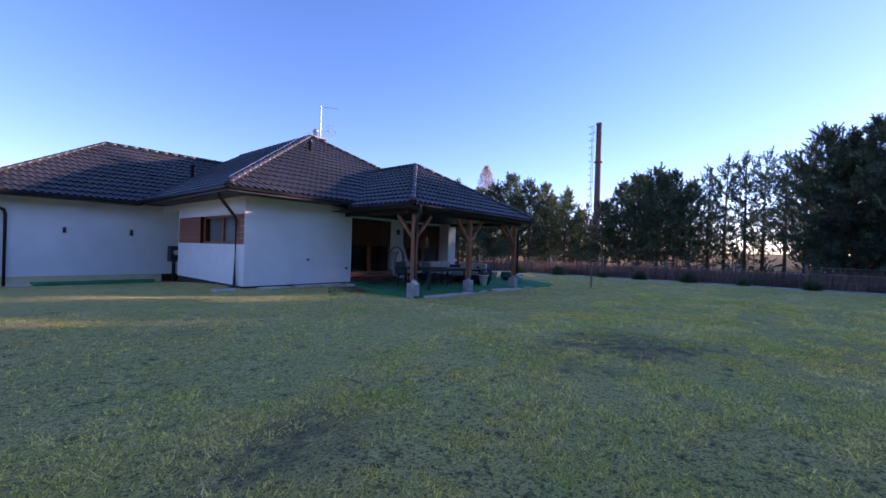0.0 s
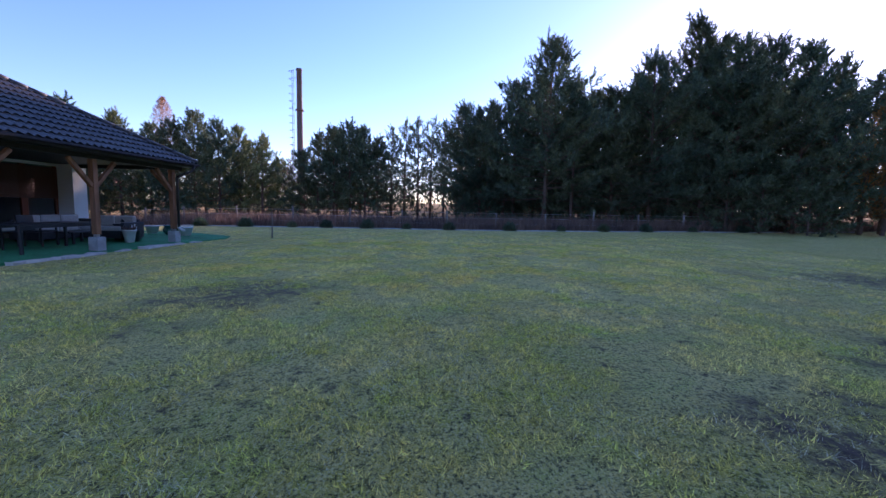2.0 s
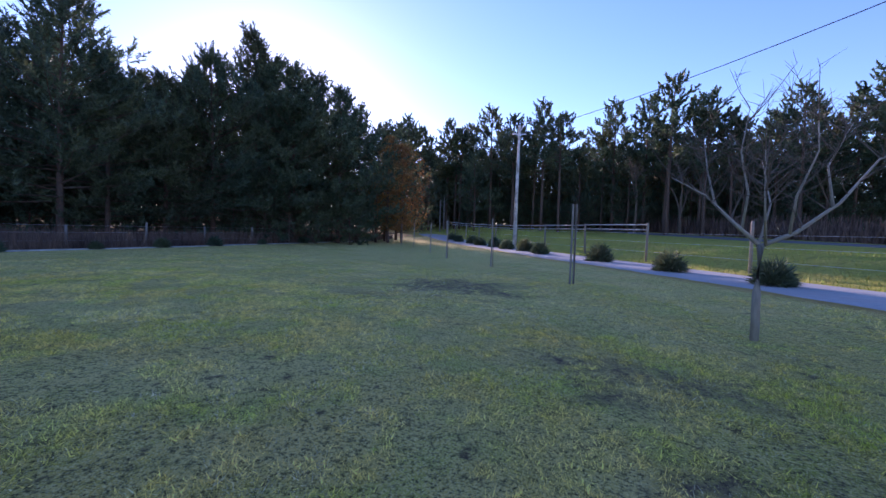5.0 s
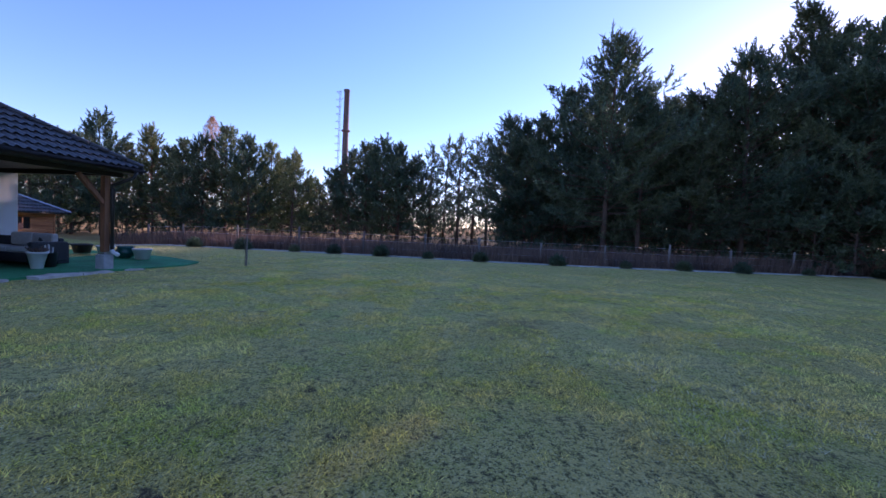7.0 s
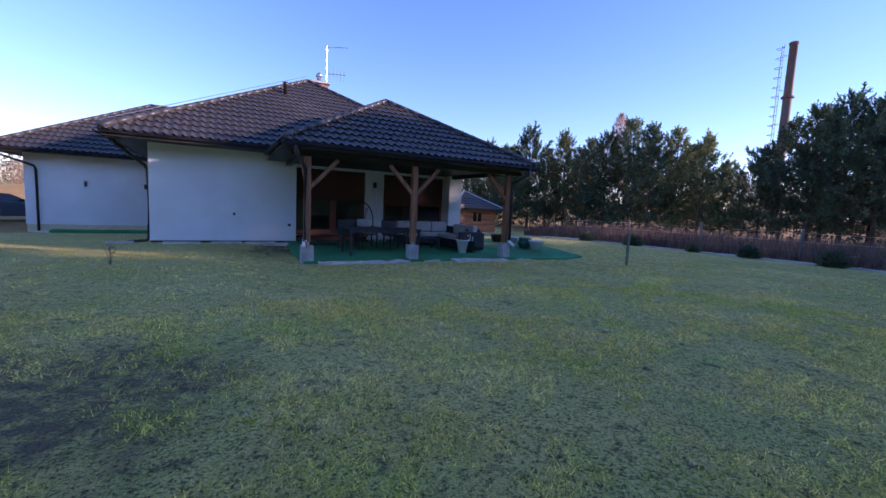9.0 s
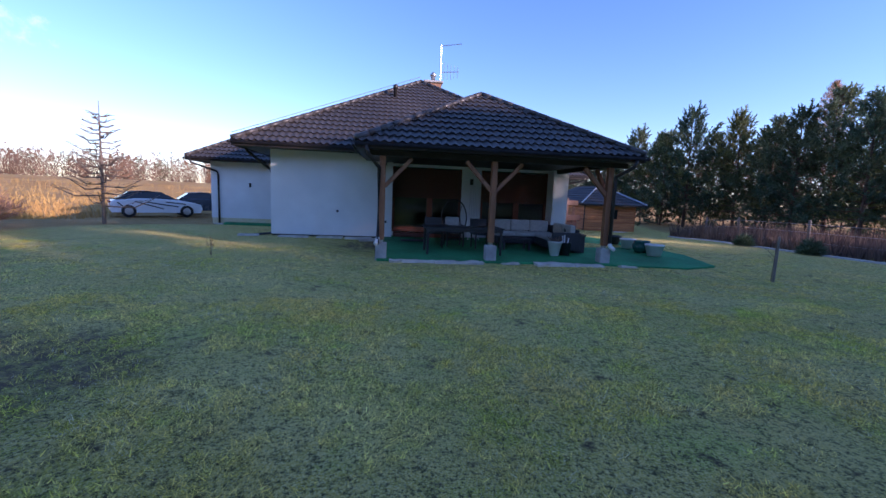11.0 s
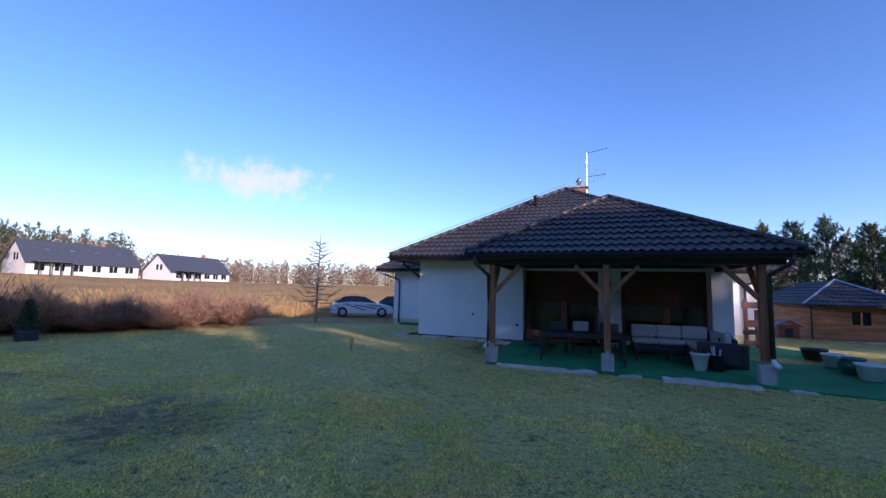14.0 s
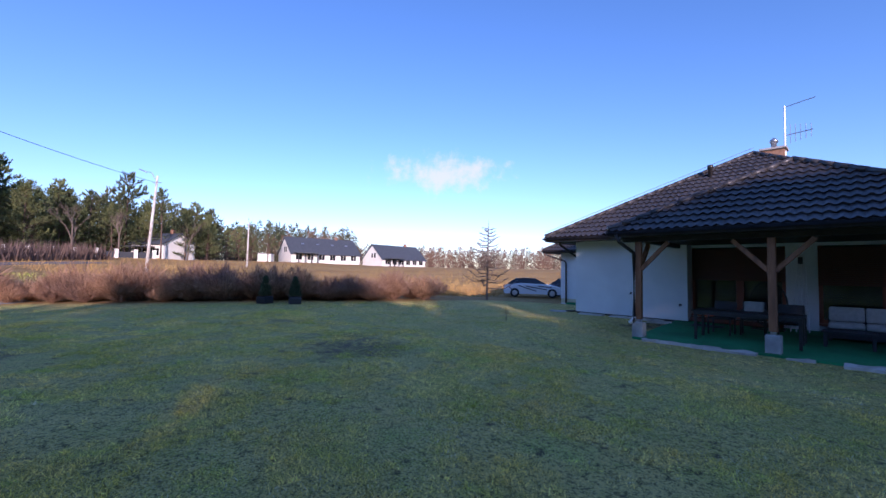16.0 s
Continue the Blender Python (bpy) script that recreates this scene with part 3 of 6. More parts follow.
# eaves, soffits
eave((EX0, EY, EZ), (EX1, EY, EZ), roof)
eave((EX0, VY, EZ), (EX0, EY, EZ), roof)
eave((EX1, EY, EZ), (EX1, VY, EZ), roof)
eave((VX0, VY, VZ), (EX0 - 0.1, VY, VZ), roof)
eave((EX1 + 0.1, VY, VZ), (VX1, VY, VZ), roof)
eave((VX0, 30.7, VZ), (VX0, VY, VZ), roof)
eave((VX1, VY, VZ), (VX1, 30.7, VZ), roof)
part("soffit", boxm(EX0 + 0.02, EY + 0.02, SOF - 0.015, EX1 - 0.02, HY - 0.002, SOF + 0.01), M_SOFFIT, roof)
part("soffit", boxm(EX0 + 0.02, HY, SOF - 0.015, HX0 - 0.004, VY, SOF + 0.01), M_SOFFIT, roof)
part("soffit", boxm(HX1 + 0.004, HY, SOF - 0.015, EX1 - 0.02, VY, SOF + 0.01), M_SOFFIT, roof)
part("soffit", boxm(VX0 + 0.02, VY + 0.02, SOF - 0.06, EX0 - 0.02, WY - 0.003, SOF - 0.03), M_SOFFIT, roof)
part("soffit", boxm(VX0 + 0.02, WY, SOF - 0.06, WX0 - 0.004, 30.6, SOF - 0.03), M_SOFFIT, roof)
part("soffit", boxm(EX1 + 0.02, VY + 0.02, SOF - 0.06, VX1 - 0.02, WY - 0.003, SOF - 0.03), M_SOFFIT, roof)


def downpipe(pts, parent, r=0.045, mat=None):
    bm = bmesh.new()
    tube(bm, pts, r, 10)
    return part("downpipe", bm, mat or M_GUTTER, parent, smooth=True)


downpipe([(EX0 + 0.1, EY + 0.9, EZ - 0.1), (EX0 + 0.12, EY + 0.92, EZ - 0.22), (HX0 - 0.12, HY + 0.40, 2.12), (HX0 - 0.07, HY + 0.42, 2.0), (HX0 - 0.07, HY + 0.42, 0.1), (HX0 - 0.12, HY + 0.34, 0.03), (HX0 - 0.5, HY - 0.1, 0.02)], house)
downpipe([(VX0 + 0.2, VY - 0.05, VZ - 0.1), (VX0 + 0.25, VY - 0.02, VZ - 0.25), (WX0 + 0.33, WY - 0.10, 2.2), (WX0 + 0.37, WY - 0.07, 2.05), (WX0 + 0.37, WY - 0.07, -0.3)], house)
downpipe([(VX1 - 0.25, VY - 0.05, VZ - 0.1), (VX1 - 0.3, VY - 0.02, VZ - 0.25), (WX1 - 0.8, WY - 0.10, 2.2), (WX1 - 0.84, WY - 0.07, 2.05), (WX1 - 0.84, WY - 0.07, -0.3)], house)

# brick chimney with steel cowl
chim = thing("chimney", (7.33, 19.75, 5.6), 0, "low brick chimney with bright steel cowl")
chim.parent = house
part("stack", boxm(-0.34, -0.3, 0, 0.34, 0.3, 0.78, 0.01), M_BRICK, chim)
part("cap", boxm(-0.42, -0.38, 0.78, 0.42, 0.38, 0.86, 0.015), M_CONCRETE, chim)
part("cowl", lathe([(0.09, 0.86), (0.09, 1.1), (0.14, 1.12), (0.14, 1.2), (0.03, 1.3)], 16), M_METAL, chim, "shiny steel cowl", True)
# vent pipe
vent = thing("vent_pipe", (5.69, 17.5, 5.1), 0, "dark roof vent pipe with cap")
vent.parent = house
part("pipe", lathe([(0.07, -0.1), (0.07, 0.42), (0.1, 0.43), (0.1, 0.56), (0.08, 0.58)], 14), M_GUTTER, vent, smooth=True)
part("flashing", boxm(-0.16, -0.18, -0.06, 0.16, 0.18, 0.02, 0.01, pose(0, 0, 0, 31)), M_GUTTER, vent)
vent2 = thing("vent_pipe", (3.2, 23.0, 4.2), 0, "dark roof vent pipe with cap")
vent2.parent = house
part("pipe", lathe([(0.07, -0.3), (0.07, 0.5), (0.1, 0.52), (0.1, 0.64), (0.08, 0.66)], 14), M_GUTTER, vent2, smooth=True)
# aerial
aerial = thing("tv_aerial", (7.66, 19.86, 5.7), 0, "slim metal mast with small television aerial", "aerial")
part("mast", tubem([(0, 0, 0), (0, 0, 2.4)], 0.034, 8), M_METAL, aerial)
part("boom", tubem([(0, 0, 1.25), (0.82, -0.1, 1.3)], 0.016, 6), M_METAL, aerial)
for i in range(5):
    part("element", tubem([(0.16 + i * 0.15, -0.02 * i, 0.92 + 0.03 * i), (0.16 + i * 0.15, -0.02 * i, 1.66 - 0.03 * i)], 0.013, 5), M_METAL, aerial)
part("top_boom", tubem([(0, 0, 2.36), (0.9, -0.15, 2.47)], 0.014, 6), M_METAL, aerial)
# lightning wire on the hip
part("lightning_wire", tubem([Vector((EX0, EY, EZ + 0.2)).lerp(Vector((AX, AY, AZ + 0.22)), k / 8) for k in range(9)], 0.010, 5), M_METAL, house)
# wall lamps
for x in (-1.15, 0.78):
    lamp = thing("wall_lamp", (x, WY - 0.05, 1.62), 0, "small black cylindrical wall lamp on white render", "lamp", "lamps on the wing wall")
    part("body", lathe([(0.035, -0.1), (0.045, -0.09), (0.045, 0.09), (0.035, 0.1)], 12), M_BLACK, lamp, smooth=True)
    part("bracket", boxm(-0.02, 0.02, -0.03, 0.02, 0.05, 0.03, 0.003), M_BLACK, lamp)
# heat pump and hose box at the inner corner
hp = thing("wall_box", (2.16, 21.46, 0.52), 0, "black wall-mounted hose box with pale dial", "box")
part("body", boxm(-0.16, -0.02, 0, 0.16, 0.4, 0.62, 0.02), M_BLACK, hp)
part("dial", lathe([(0.1, 0), (0.1, 0.02), (0.06, 0.03)], 18), M_WHITEMETAL, hp, "pale round dial")
hp.children[-1].matrix_basis = pose(0.03, -0.02, 0.36, 90)
part("post", boxm(-0.05, 0.1, -0.9, 0.05, 0.2, 0, 0.005), M_BLACK, hp)
for p, q in (((3.9, HY - 0.02, 0.86), 0.035), ((5.45, HY - 0.02, 0.56), 0.045)):
    tapb = thing("outdoor_tap", p, 0, "small dark outdoor tap on the white wall", "tap")
    part("spout", tubem([(0, 0.02, 0), (0, -0.05, 0), (0, -0.07, -0.05)], 0.012, 8), M_BLACK, tapb)
    part("plate", boxm(-q, 0.01, -0.03, q, 0.022, 0.03, 0.004), M_BLACK, tapb)

# ---- porch ----
PX0, PX1, PY, PZ = 4.78, 11.95, 10.60, 2.66
QX, QY, QZ = 8.36, 14.03, 4.69
porch = thing("porch", (0, 0, 0), 0, "open timber porch with dark tile hipped roof against the house", "porch")
proof = thing("porch_roof", (0, 0, 0), 0, "", "")
proof.parent = porch
roof_sheet("tile_sheet", (PX0, PY, PZ), (PX1, PY, PZ), (QX, QY, QZ), (QX, QY, QZ), proof)
roof_sheet("tile_sheet", (PX0, 13.60, PZ), (PX0, PY, PZ), (QX, 16.7, QZ), (QX, QY, QZ), proof)
roof_sheet("tile_sheet", (PX1, PY, PZ), (PX1, 13.60, PZ), (QX, QY, QZ), (QX, 16.7, QZ), proof)
ridge("ridge_cap", (PX0, PY, PZ + 0.03), (QX, QY, QZ), proof)
ridge("ridge_cap", (PX1, PY, PZ + 0.03), (QX, QY, QZ), proof)
ridge("ridge_cap", (QX, QY, QZ), (QX, 16.7, QZ), proof)
eave((PX0, PY, PZ), (PX1, PY, PZ), proof, 0.14)
eave((PX0, 13.6, PZ), (PX0, PY, PZ), proof, 0.14)
eave((PX1, PY, PZ), (PX1, 13.6, PZ), proof, 0.14)
part("soffit", boxm(PX0 + 0.02, PY + 0.02, PZ - 0.15, PX1 - 0.02, 15.0, PZ - 0.12), M_SOFFIT, proof)
POSTS = (5.40, 8.20, 11.31)
FY = 11.10
part("beam", beam((5.0, FY, 2.46), (11.75, FY, 2.46), 0.16, 0.14), M_SOFFIT, porch)
for x in (5.40, 11.31):
    part("beam", beam((x, FY + 0.09, 2.455), (x, 14.5 if x < 6 else 14.5, 2.455), 0.14, 0.13), M_SOFFIT, porch)
for x in POSTS:
    post = part("post", boxm(x - 0.075, FY - 0.075, 0.34, x + 0.075, FY + 0.075, 2.39, 0.012), M_POST, porch, "square stained timber post")
    part("post_shoe", boxm(x - 0.05, FY - 0.05, 0.26, x + 0.05, FY + 0.05, 0.345, 0.004), M_METAL, porch)
    bm = boxm(x - 0.14, FY - 0.14, -0.45, x + 0.14, FY + 0.14, 0.27, 0.02)
    part("footing", bm, M_CONCRETE, porch, "rough concrete footing block")
    for s in (-1, 1):
        if (x == POSTS[0] and s < 0) or (x == POSTS[2] and s > 0):
            continue
        part("brace", beam((x + s * 0.06, FY, 1.66), (x + s * 0.72, FY, 2.36), 0.10, 0.10), M_POST, porch)
    if x != POSTS[1]:
        part("brace", beam((x, FY + 0.06, 1.66), (x, FY + 0.72, 2.36), 0.10, 0.10), M_POST, porch)
downpipe([(PX0 + 0.25, PY - 0.06, PZ - 0.1), (PX0 + 0.3, PY - 0.02, PZ - 0.28), (POSTS[0] - 0.08, FY - 0.16, 2.1), (POSTS[0] - 0.08, FY - 0.13, 1.95), (POSTS[0] - 0.08, FY - 0.13, 0.38), (POSTS[0] - 0.08, FY - 0.24, 0.27)], porch)
downpipe([(PX1 - 0.25, PY - 0.06, PZ - 0.1), (PX1 - 0.3, PY - 0.02, PZ - 0.28), (POSTS[2] + 0.10, FY - 0.12, 2.15), (POSTS[2] + 0.10, FY - 0.12, 2.0), (POSTS[2] + 0.10, FY - 0.12, 0.40)], porch)
for x, s in ((POSTS[0] - 0.08, -1), (POSTS[2] + 0.10, 1)):
    part("pipe_outlet", tubem([(x, FY - 0.12, 0.40), (x, FY - 0.14, 0.34), (x + s * 0.05, FY - 0.28, 0.26)], 0.052, 10), M_WHITEMETAL, porch, "white plastic pipe elbow", True)

# patio floor, falling slightly towards the lawn
def floor_z(y):
    return 0.07 - 0.045 * max(0.0, 15.0 - y)


bm = bmesh.new()
rim = [(5.3, 10.86), (8.2, 10.84), (11.2, 10.80), (13.4, 10.5), (14.5, 10.9), (14.8, 12.5), (14.2, 15.5), (13.2, 17.5), (11.72, 17.5), (11.72, 15.3), (5.3, 15.3)]
top = [bm.verts.new((x, y, floor_z(y))) for i, (x, y) in enumerate(rim)]
bot = [bm.verts.new((x, y, -0.3)) for x, y in rim]
bm.faces.new(top)
for i in range(len(rim)):
    j = (i + 1) % len(rim)
    bm.faces.new((bot[i], bot[j], top[j], top[i]))
bmesh.ops.recalc_face_normals(bm, faces=bm.faces)
patio = new("patio", mesh_of("patio", bm, M_TURF))
tagged(patio, "patio covered with green artificial turf", "patio floor", kind="structure")
for i, (x0, x1, y, w) in enumerate(((5.62, 6.7, 10.82, 0.10), (6.72, 7.95, 10.78, 0.2), (8.45, 8.9, 10.8, 0.10), (9.3, 10.3, 10.74, 0.26), (10.32, 11.1, 10.7, 0.2), (11.55, 11.95, 10.68, 0.14))):
    bm = boxm(x0, y - w / 2 - 0.07, -0.32, x1, y + w / 2, -0.106 - 0.01 * (i % 3), 0.0)
    bmesh.ops.subdivide_edges(bm, edges=[e for e in bm.edges if abs(e.verts[0].co.x - e.verts[1].co.x) > 0.3], cuts=9)
    for v in bm.verts:
        v.co += Vector((0.03 * noise.noise(v.co * 4), 0.11 * noise.noise(v.co * 4.5 + Vector((i, 0, 0))), 0.03 * noise.noise(v.co * 5)))
    k = new("edge_slab", mesh_of("edge_slab", bm, M_SLAB))
    tagged(k, "broken pale concrete slab along the patio edge", "slab", "patio edge slabs")
for i, (x, y, w, d, r) in enumerate(((2.6, 14.2, 0.9, 0.28, 3), (3.7, 14.24, 0.8, 0.3, -4), (4.6, 14.18, 0.85, 0.3, 2), (1.2, 14.3, 0.6, 0.25, 12), (-2.1, 21.3, 0.9, 0.3, 4), (-0.2, 21.45, 1.1, 0.3, 0), (5.0, 13.95, 0.7, 0.32, 8))):
    k = new("paving_piece", mesh_of("paving_piece", boxm(-w / 2, -d / 2, -0.08, w / 2, d / 2, 0.03, 0.012), M_SLAB))
    k.matrix_basis = pose(x, y, lie(x, y) + 0.02, 1.5, 0, r)
    tagged(k, "loose pale paving piece beside the house wall", "slab", "loose paving by the wall")


# ---- trees ----
def blades(rng, bases, dirs, lengths, widths):
    """Thin triangles: rows of three corners each."""
    n = len(bases)
    side = np.cross(dirs, rng.normal(size=(n, 3)))
    side /= np.linalg.norm(side, axis=1, keepdims=True) + 1e-9
    w = side * widths[:, None] / 2
    out = np.empty((n, 3, 3))
    out[:, 0], out[:, 1], out[:, 2] = bases - w, bases + w, bases + dirs * lengths[:, None]
    return out.reshape(-1, 3)


def unit(v):
    return v / (np.linalg.norm(v, axis=1, keepdims=True) + 1e-9)


def pine_meshes(seed, h, crown_from, spread, limbs=46, per=7, needles=22, fine=1.0):
    """Trunk with limbs, and a crown of upright needle shoots, for a pine of height h."""
    rng = np.random.default_rng(seed)
    bm = bmesh.new()
    bend = rng.normal(0, 0.02 * h, 2)
    line = lambda k: Vector((bend[0] * k * k, bend[1] * k * k, h * k))
    tube(bm, [line(k / 7) - Vector((0, 0, 0.3 if k == 0 else 0)) for k in range(8)], [0.013 * h * (1 - 0.93 * k / 7) + 0.012 for k in range(8)], 8)
    cents, outs, sizes = [], [], []
    for i in range(limbs):
        k = crown_from + (0.97 - crown_from) * ((i + rng.random() * 0.8) / limbs) ** 0.9
        a = i * 2.4 + rng.normal(0, 0.4)
        rel = (k - crown_from) / (1 - crown_from)
        prof = (0.55 + 0.45 * math.sin(math.pi * min(1, rel + 0.22))) * (1 - rel ** 3.0) + 0.08
        ln = spread * prof * rng.uniform(0.5, 1.25)
        rise = rng.uniform(0.0, 0.34) + 0.75 * rel
        p0 = line(k)
        d = Vector((math.cos(a), math.sin(a), rise)).normalized()
        tip = p0 + d * ln + Vector((0, 0, -0.05 * ln))
        tube(bm, [p0, p0.lerp(tip, 0.55) - Vector((0, 0, 0.05 * ln)), tip], [0.034 * (1 - rel) + 0.012, 0.018, 0.005], 5, False)
        m = max(3, int(per * (0.35 + ln / spread)))
        for j in range(m):
            f = 0.30 + 0.70 * (j + 0.6 * rng.random()) / m
            side = rng.normal(0, 1, 3) * np.array((0.17, 0.17, 0.07)) * (0.45 * min(ln, 2.6) + 0.15)
            cents.append(np.array(p0.lerp(tip, f)) + side)
            outs.append(np.array((d.x * 0.55, d.y * 0.55, 0.45 + 0.55 * rel)) + rng.normal(0, 0.28, 3))
            sizes.append(rng.uniform(0.6, 1.25) * (0.34 + 0.022 * h))
    for j in range(6):
        cents.append(np.array(line(0.93 + 0.012 * j)) + rng.normal(0, 0.09, 3))
        outs.append(np.array((rng.normal(0, 0.15), rng.normal(0, 0.15), 1.0)))
        sizes.append(0.42)
    cents, outs, sizes = np.array(cents), unit(np.array(outs)), np.array(sizes)
    n = len(cents)
    along = np.tile((np.arange(needles) + 0.5) / needles, n)
    axis, size = np.repeat(outs, needles, 0), np.repeat(sizes, needles)
    base = np.repeat(cents, needles, 0) + axis * (along * size * 1.15)[:, None]
    dirs = unit(rng.normal(size=(n * needles, 3)) * 0.62 + axis * (0.35 + 0.75 * along)[:, None])
    length = size * rng.uniform(0.32, 0.62, n * needles) * (1.15 - 0.5 * along)
    tri = blades(rng, base, dirs, length, size * rng.uniform(0.10, 0.19, n * needles) * fine)
    return mesh_of("pine_trunk", bm, M_BARK, True), raw_mesh("pine_crown", tri, 0, M_NEEDLE)


def tree_from(meshes, name, x, y, s, rz, label, group, sz=1.0):
    t = thing(name, (x, y, lie(x, y) - 0.05), rz, label, "tree", group)
    t.scale = (s, s, s * sz)
    for nm, me in zip(("trunk", "crown"), meshes):
        o = new(nm, me)
        o.parent = t
    return t


PINES = [pine_meshes(11, 13.0, 0.10, 3.9, 62, 9, 20, 1.25), pine_meshes(12, 12.0, 0.12, 4.1, 58, 9, 20, 1.25), pine_meshes(13, 13.0, 0.22, 4.1, 60, 9, 20, 1.25), pine_meshes(14, 11.0, 0.05, 4.3, 60, 9, 20, 1.25)]
FINE = [pine_meshes(51, 13.0, 0.16, 4.9, 92, 14, 26, 0.78), pine_meshes(52, 13.0, 0.08, 4.6, 92, 14, 26, 0.78), pine_meshes(53, 13.0, 0.12, 4.2, 86, 14, 26, 0.78)]
TALLPINE = [pine_meshes(21, 17.0, 0.48, 3.9, 38, 9, 18, 2.0), pine_meshes(22, 16.0, 0.52, 3.6, 36, 9, 18, 2.0), pine_meshes(23, 18.0, 0.42, 4.1, 40, 9, 18, 2.0)]
SPARSE = [pine_meshes(31, 12.0, 0.26, 3.0, 40, 8, 18, 1.0), pine_meshes(32, 11.0, 0.22, 3.1, 40, 8, 18, 1.0)]
MID = [pine_meshes(61, 9.0, 0.07, 3.5, 66, 11, 22, 0.95), pine_meshes(62, 9.0, 0.14, 3.2, 62, 11, 22, 0.95)]


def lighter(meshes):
    """The same pine with low sun put into its paler yellow-green needle colour."""
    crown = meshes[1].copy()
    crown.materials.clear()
    crown.materials.append(M_NEEDLE_SUNLIT)
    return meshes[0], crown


PINES_L = [lighter(PINES[3]), lighter(SPARSE[0]), lighter(PINES[1])]
MID_L = [lighter(m) for m in MID]
TALL_L = [lighter(m) for m in TALLPINE]
rt = random.Random(5)
EYE = (2.0, 1.0)


def at_bearing(az, dist):
    a = radians(az)
    return EYE[0] + dist * math.sin(a), EYE[1] + dist * math.cos(a)


# the two tall ones close behind the fence
tree_from(FINE[0], "pine_tree", 28.2, -5.3, 1.02, 40, "tall dark pine with a broad crown behind the fence", "pines behind the fence")
tree_from(FINE[1], "pine_tree", 28.9, -16.4, 1.15, 200, "tall dark pine, the low sun behind its crown", "pines behind the fence")
# dense belt in front of the sun
# The last, unseen behind the tall pine, is added to shade the wall.
for i, (az, d, h) in enumerate(((91, 31, 9.9), (93.2, 30, 9.2), (95, 33, 10.6), (98.5, 30, 11.4), (103, 31, 11.6), (107.5, 27.5, 9.8), (110, 31, 10.6), (113, 28.5, 10.0), (115.5, 32, 11.6), (118, 29.5, 12.2), (124.5, 32.5, 13.4), (127.5, 31, 12.9), (130.5, 33, 13.0), (133.5, 32, 12.0), (136, 34, 11.4), (138.5, 36, 10.4), (139.6, 39, 11.3), (141.0, 42, 11.2), (134.5, 46, 13.0), (130.5, 47, 13.5), (104, 36, 11.8), (111, 37, 11.5), (117, 38, 12.8), (122, 39, 14.0), (128, 39, 13.2), (133, 40, 12.0), (99, 38, 10.5), (94, 40, 10.5), (107, 42, 12.0), (114, 43, 13.0), (125, 44, 14.0), (120, 45, 14.0), (106.3, 46, 15.5))):
    x, y = at_bearing(az, d)
    k = (0, 1, 3, 1, 0)[i % 5]
    ref = (13.0, 12.0, 13.0, 11.0)[k]
    fine = d <= 33
    tree_from(FINE[i % 3] if fine else PINES[k], "pine_tree", x, y, h / (13.0 if fine else ref), rt.uniform(0, 360), "dense dark green pine behind the fence", "pines behind the fence")
# undergrowth of young pines
UNDER = [pine_meshes(41, 6.0, 0.01, 2.9, 40, 8, 14, 2.0), pine_meshes(42, 5.0, 0.01, 2.8, 38, 8, 14, 2.0)]
spots = [(90 + 1.25 * i, 29.5 + (i % 3) * 4.5, 0.62 + 0.1 * (i % 4)) for i in range(39)] + [(150 + 1.1 * i, 74 + (i % 3) * 6, 0.9 + 0.15 * (i % 3)) for i in range(62)] + [(30 + 2.2 * i, 42 + (i % 3) * 4, 0.55 + 0.1 * (i % 3)) for i in range(26)]
for i, (az, d, s) in enumerate(spots):
    x, y = at_bearing(az + rt.uniform(-0.5, 0.5), d)
    tree_from(UNDER[i % 2], "young_pine", x, y, s, rt.uniform(0, 360), "low bushy young pine under the taller trees", "young pines in the undergrowth")
# lower sparse ones to the east, with light behind them
for i, (az, d, h) in enumerate(((79.6, 41, 9.8), (81.6, 44, 11.0), (83.6, 41, 10.8), (85.6, 45, 11.6), (87.6, 42, 10.8), (89.6, 46, 12.0), (92.5, 50, 12.6))):
    x, y = at_bearing(az, d)
    tree_from(SPARSE[i % 2], "pine_tree", x, y, h / (12.0, 11.0)[i % 2], rt.uniform(0, 360), "slim open-crowned pine with sky showing through", "open pines to the east")
for i, (az, d, h) in enumerate(((66.8, 39, 6.6), (68.6, 38, 8.1), (70.8, 37, 8.7), (73.2, 36, 9.0), (75.4, 37, 8.8), (77.4, 39, 8.2), (71.6, 43, 9.4), (75.0, 43, 9.6))):
    x, y = at_bearing(az, d)
    tree_from(MID[i % 2], "pine_tree", x, y, h / 9.0, rt.uniform(0, 360), "dark round-crowned pine behind the eastern fence", "pines to the east")
# the last figure picks the crown with sunlight in its needle colour
NE_PINES = ((63.4, 42, 6.2, 1), (61.2, 40, 8.0, 1), (58.6, 41, 8.9, 1), (56.0, 40, 9.0, 0), (53.4, 42, 10.0, 0), (51.0, 41, 8.8, 0), (48.8, 43, 8.6, 0), (46.0, 44, 9.4, 1), (43.6, 46, 8.2, 0), (41.4, 44, 10.0, 0), (39.0, 45, 8.2, 1), (36, 46, 8.8, 0), (33, 47, 7.6, 1), (30, 48, 8.4, 0), (27, 50, 8.6, 0), (24, 52, 8.8, 1), (60, 48, 8.6, 0), (55, 49, 9.4, 0), (47.5, 51, 9.0, 0), (38, 53, 9.2, 0))
for i, (az, d, h, sunny) in enumerate(NE_PINES):
    x, y = at_bearing(az, d)
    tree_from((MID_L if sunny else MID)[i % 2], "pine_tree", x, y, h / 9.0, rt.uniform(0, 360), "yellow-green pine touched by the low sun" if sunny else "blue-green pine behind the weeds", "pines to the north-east")
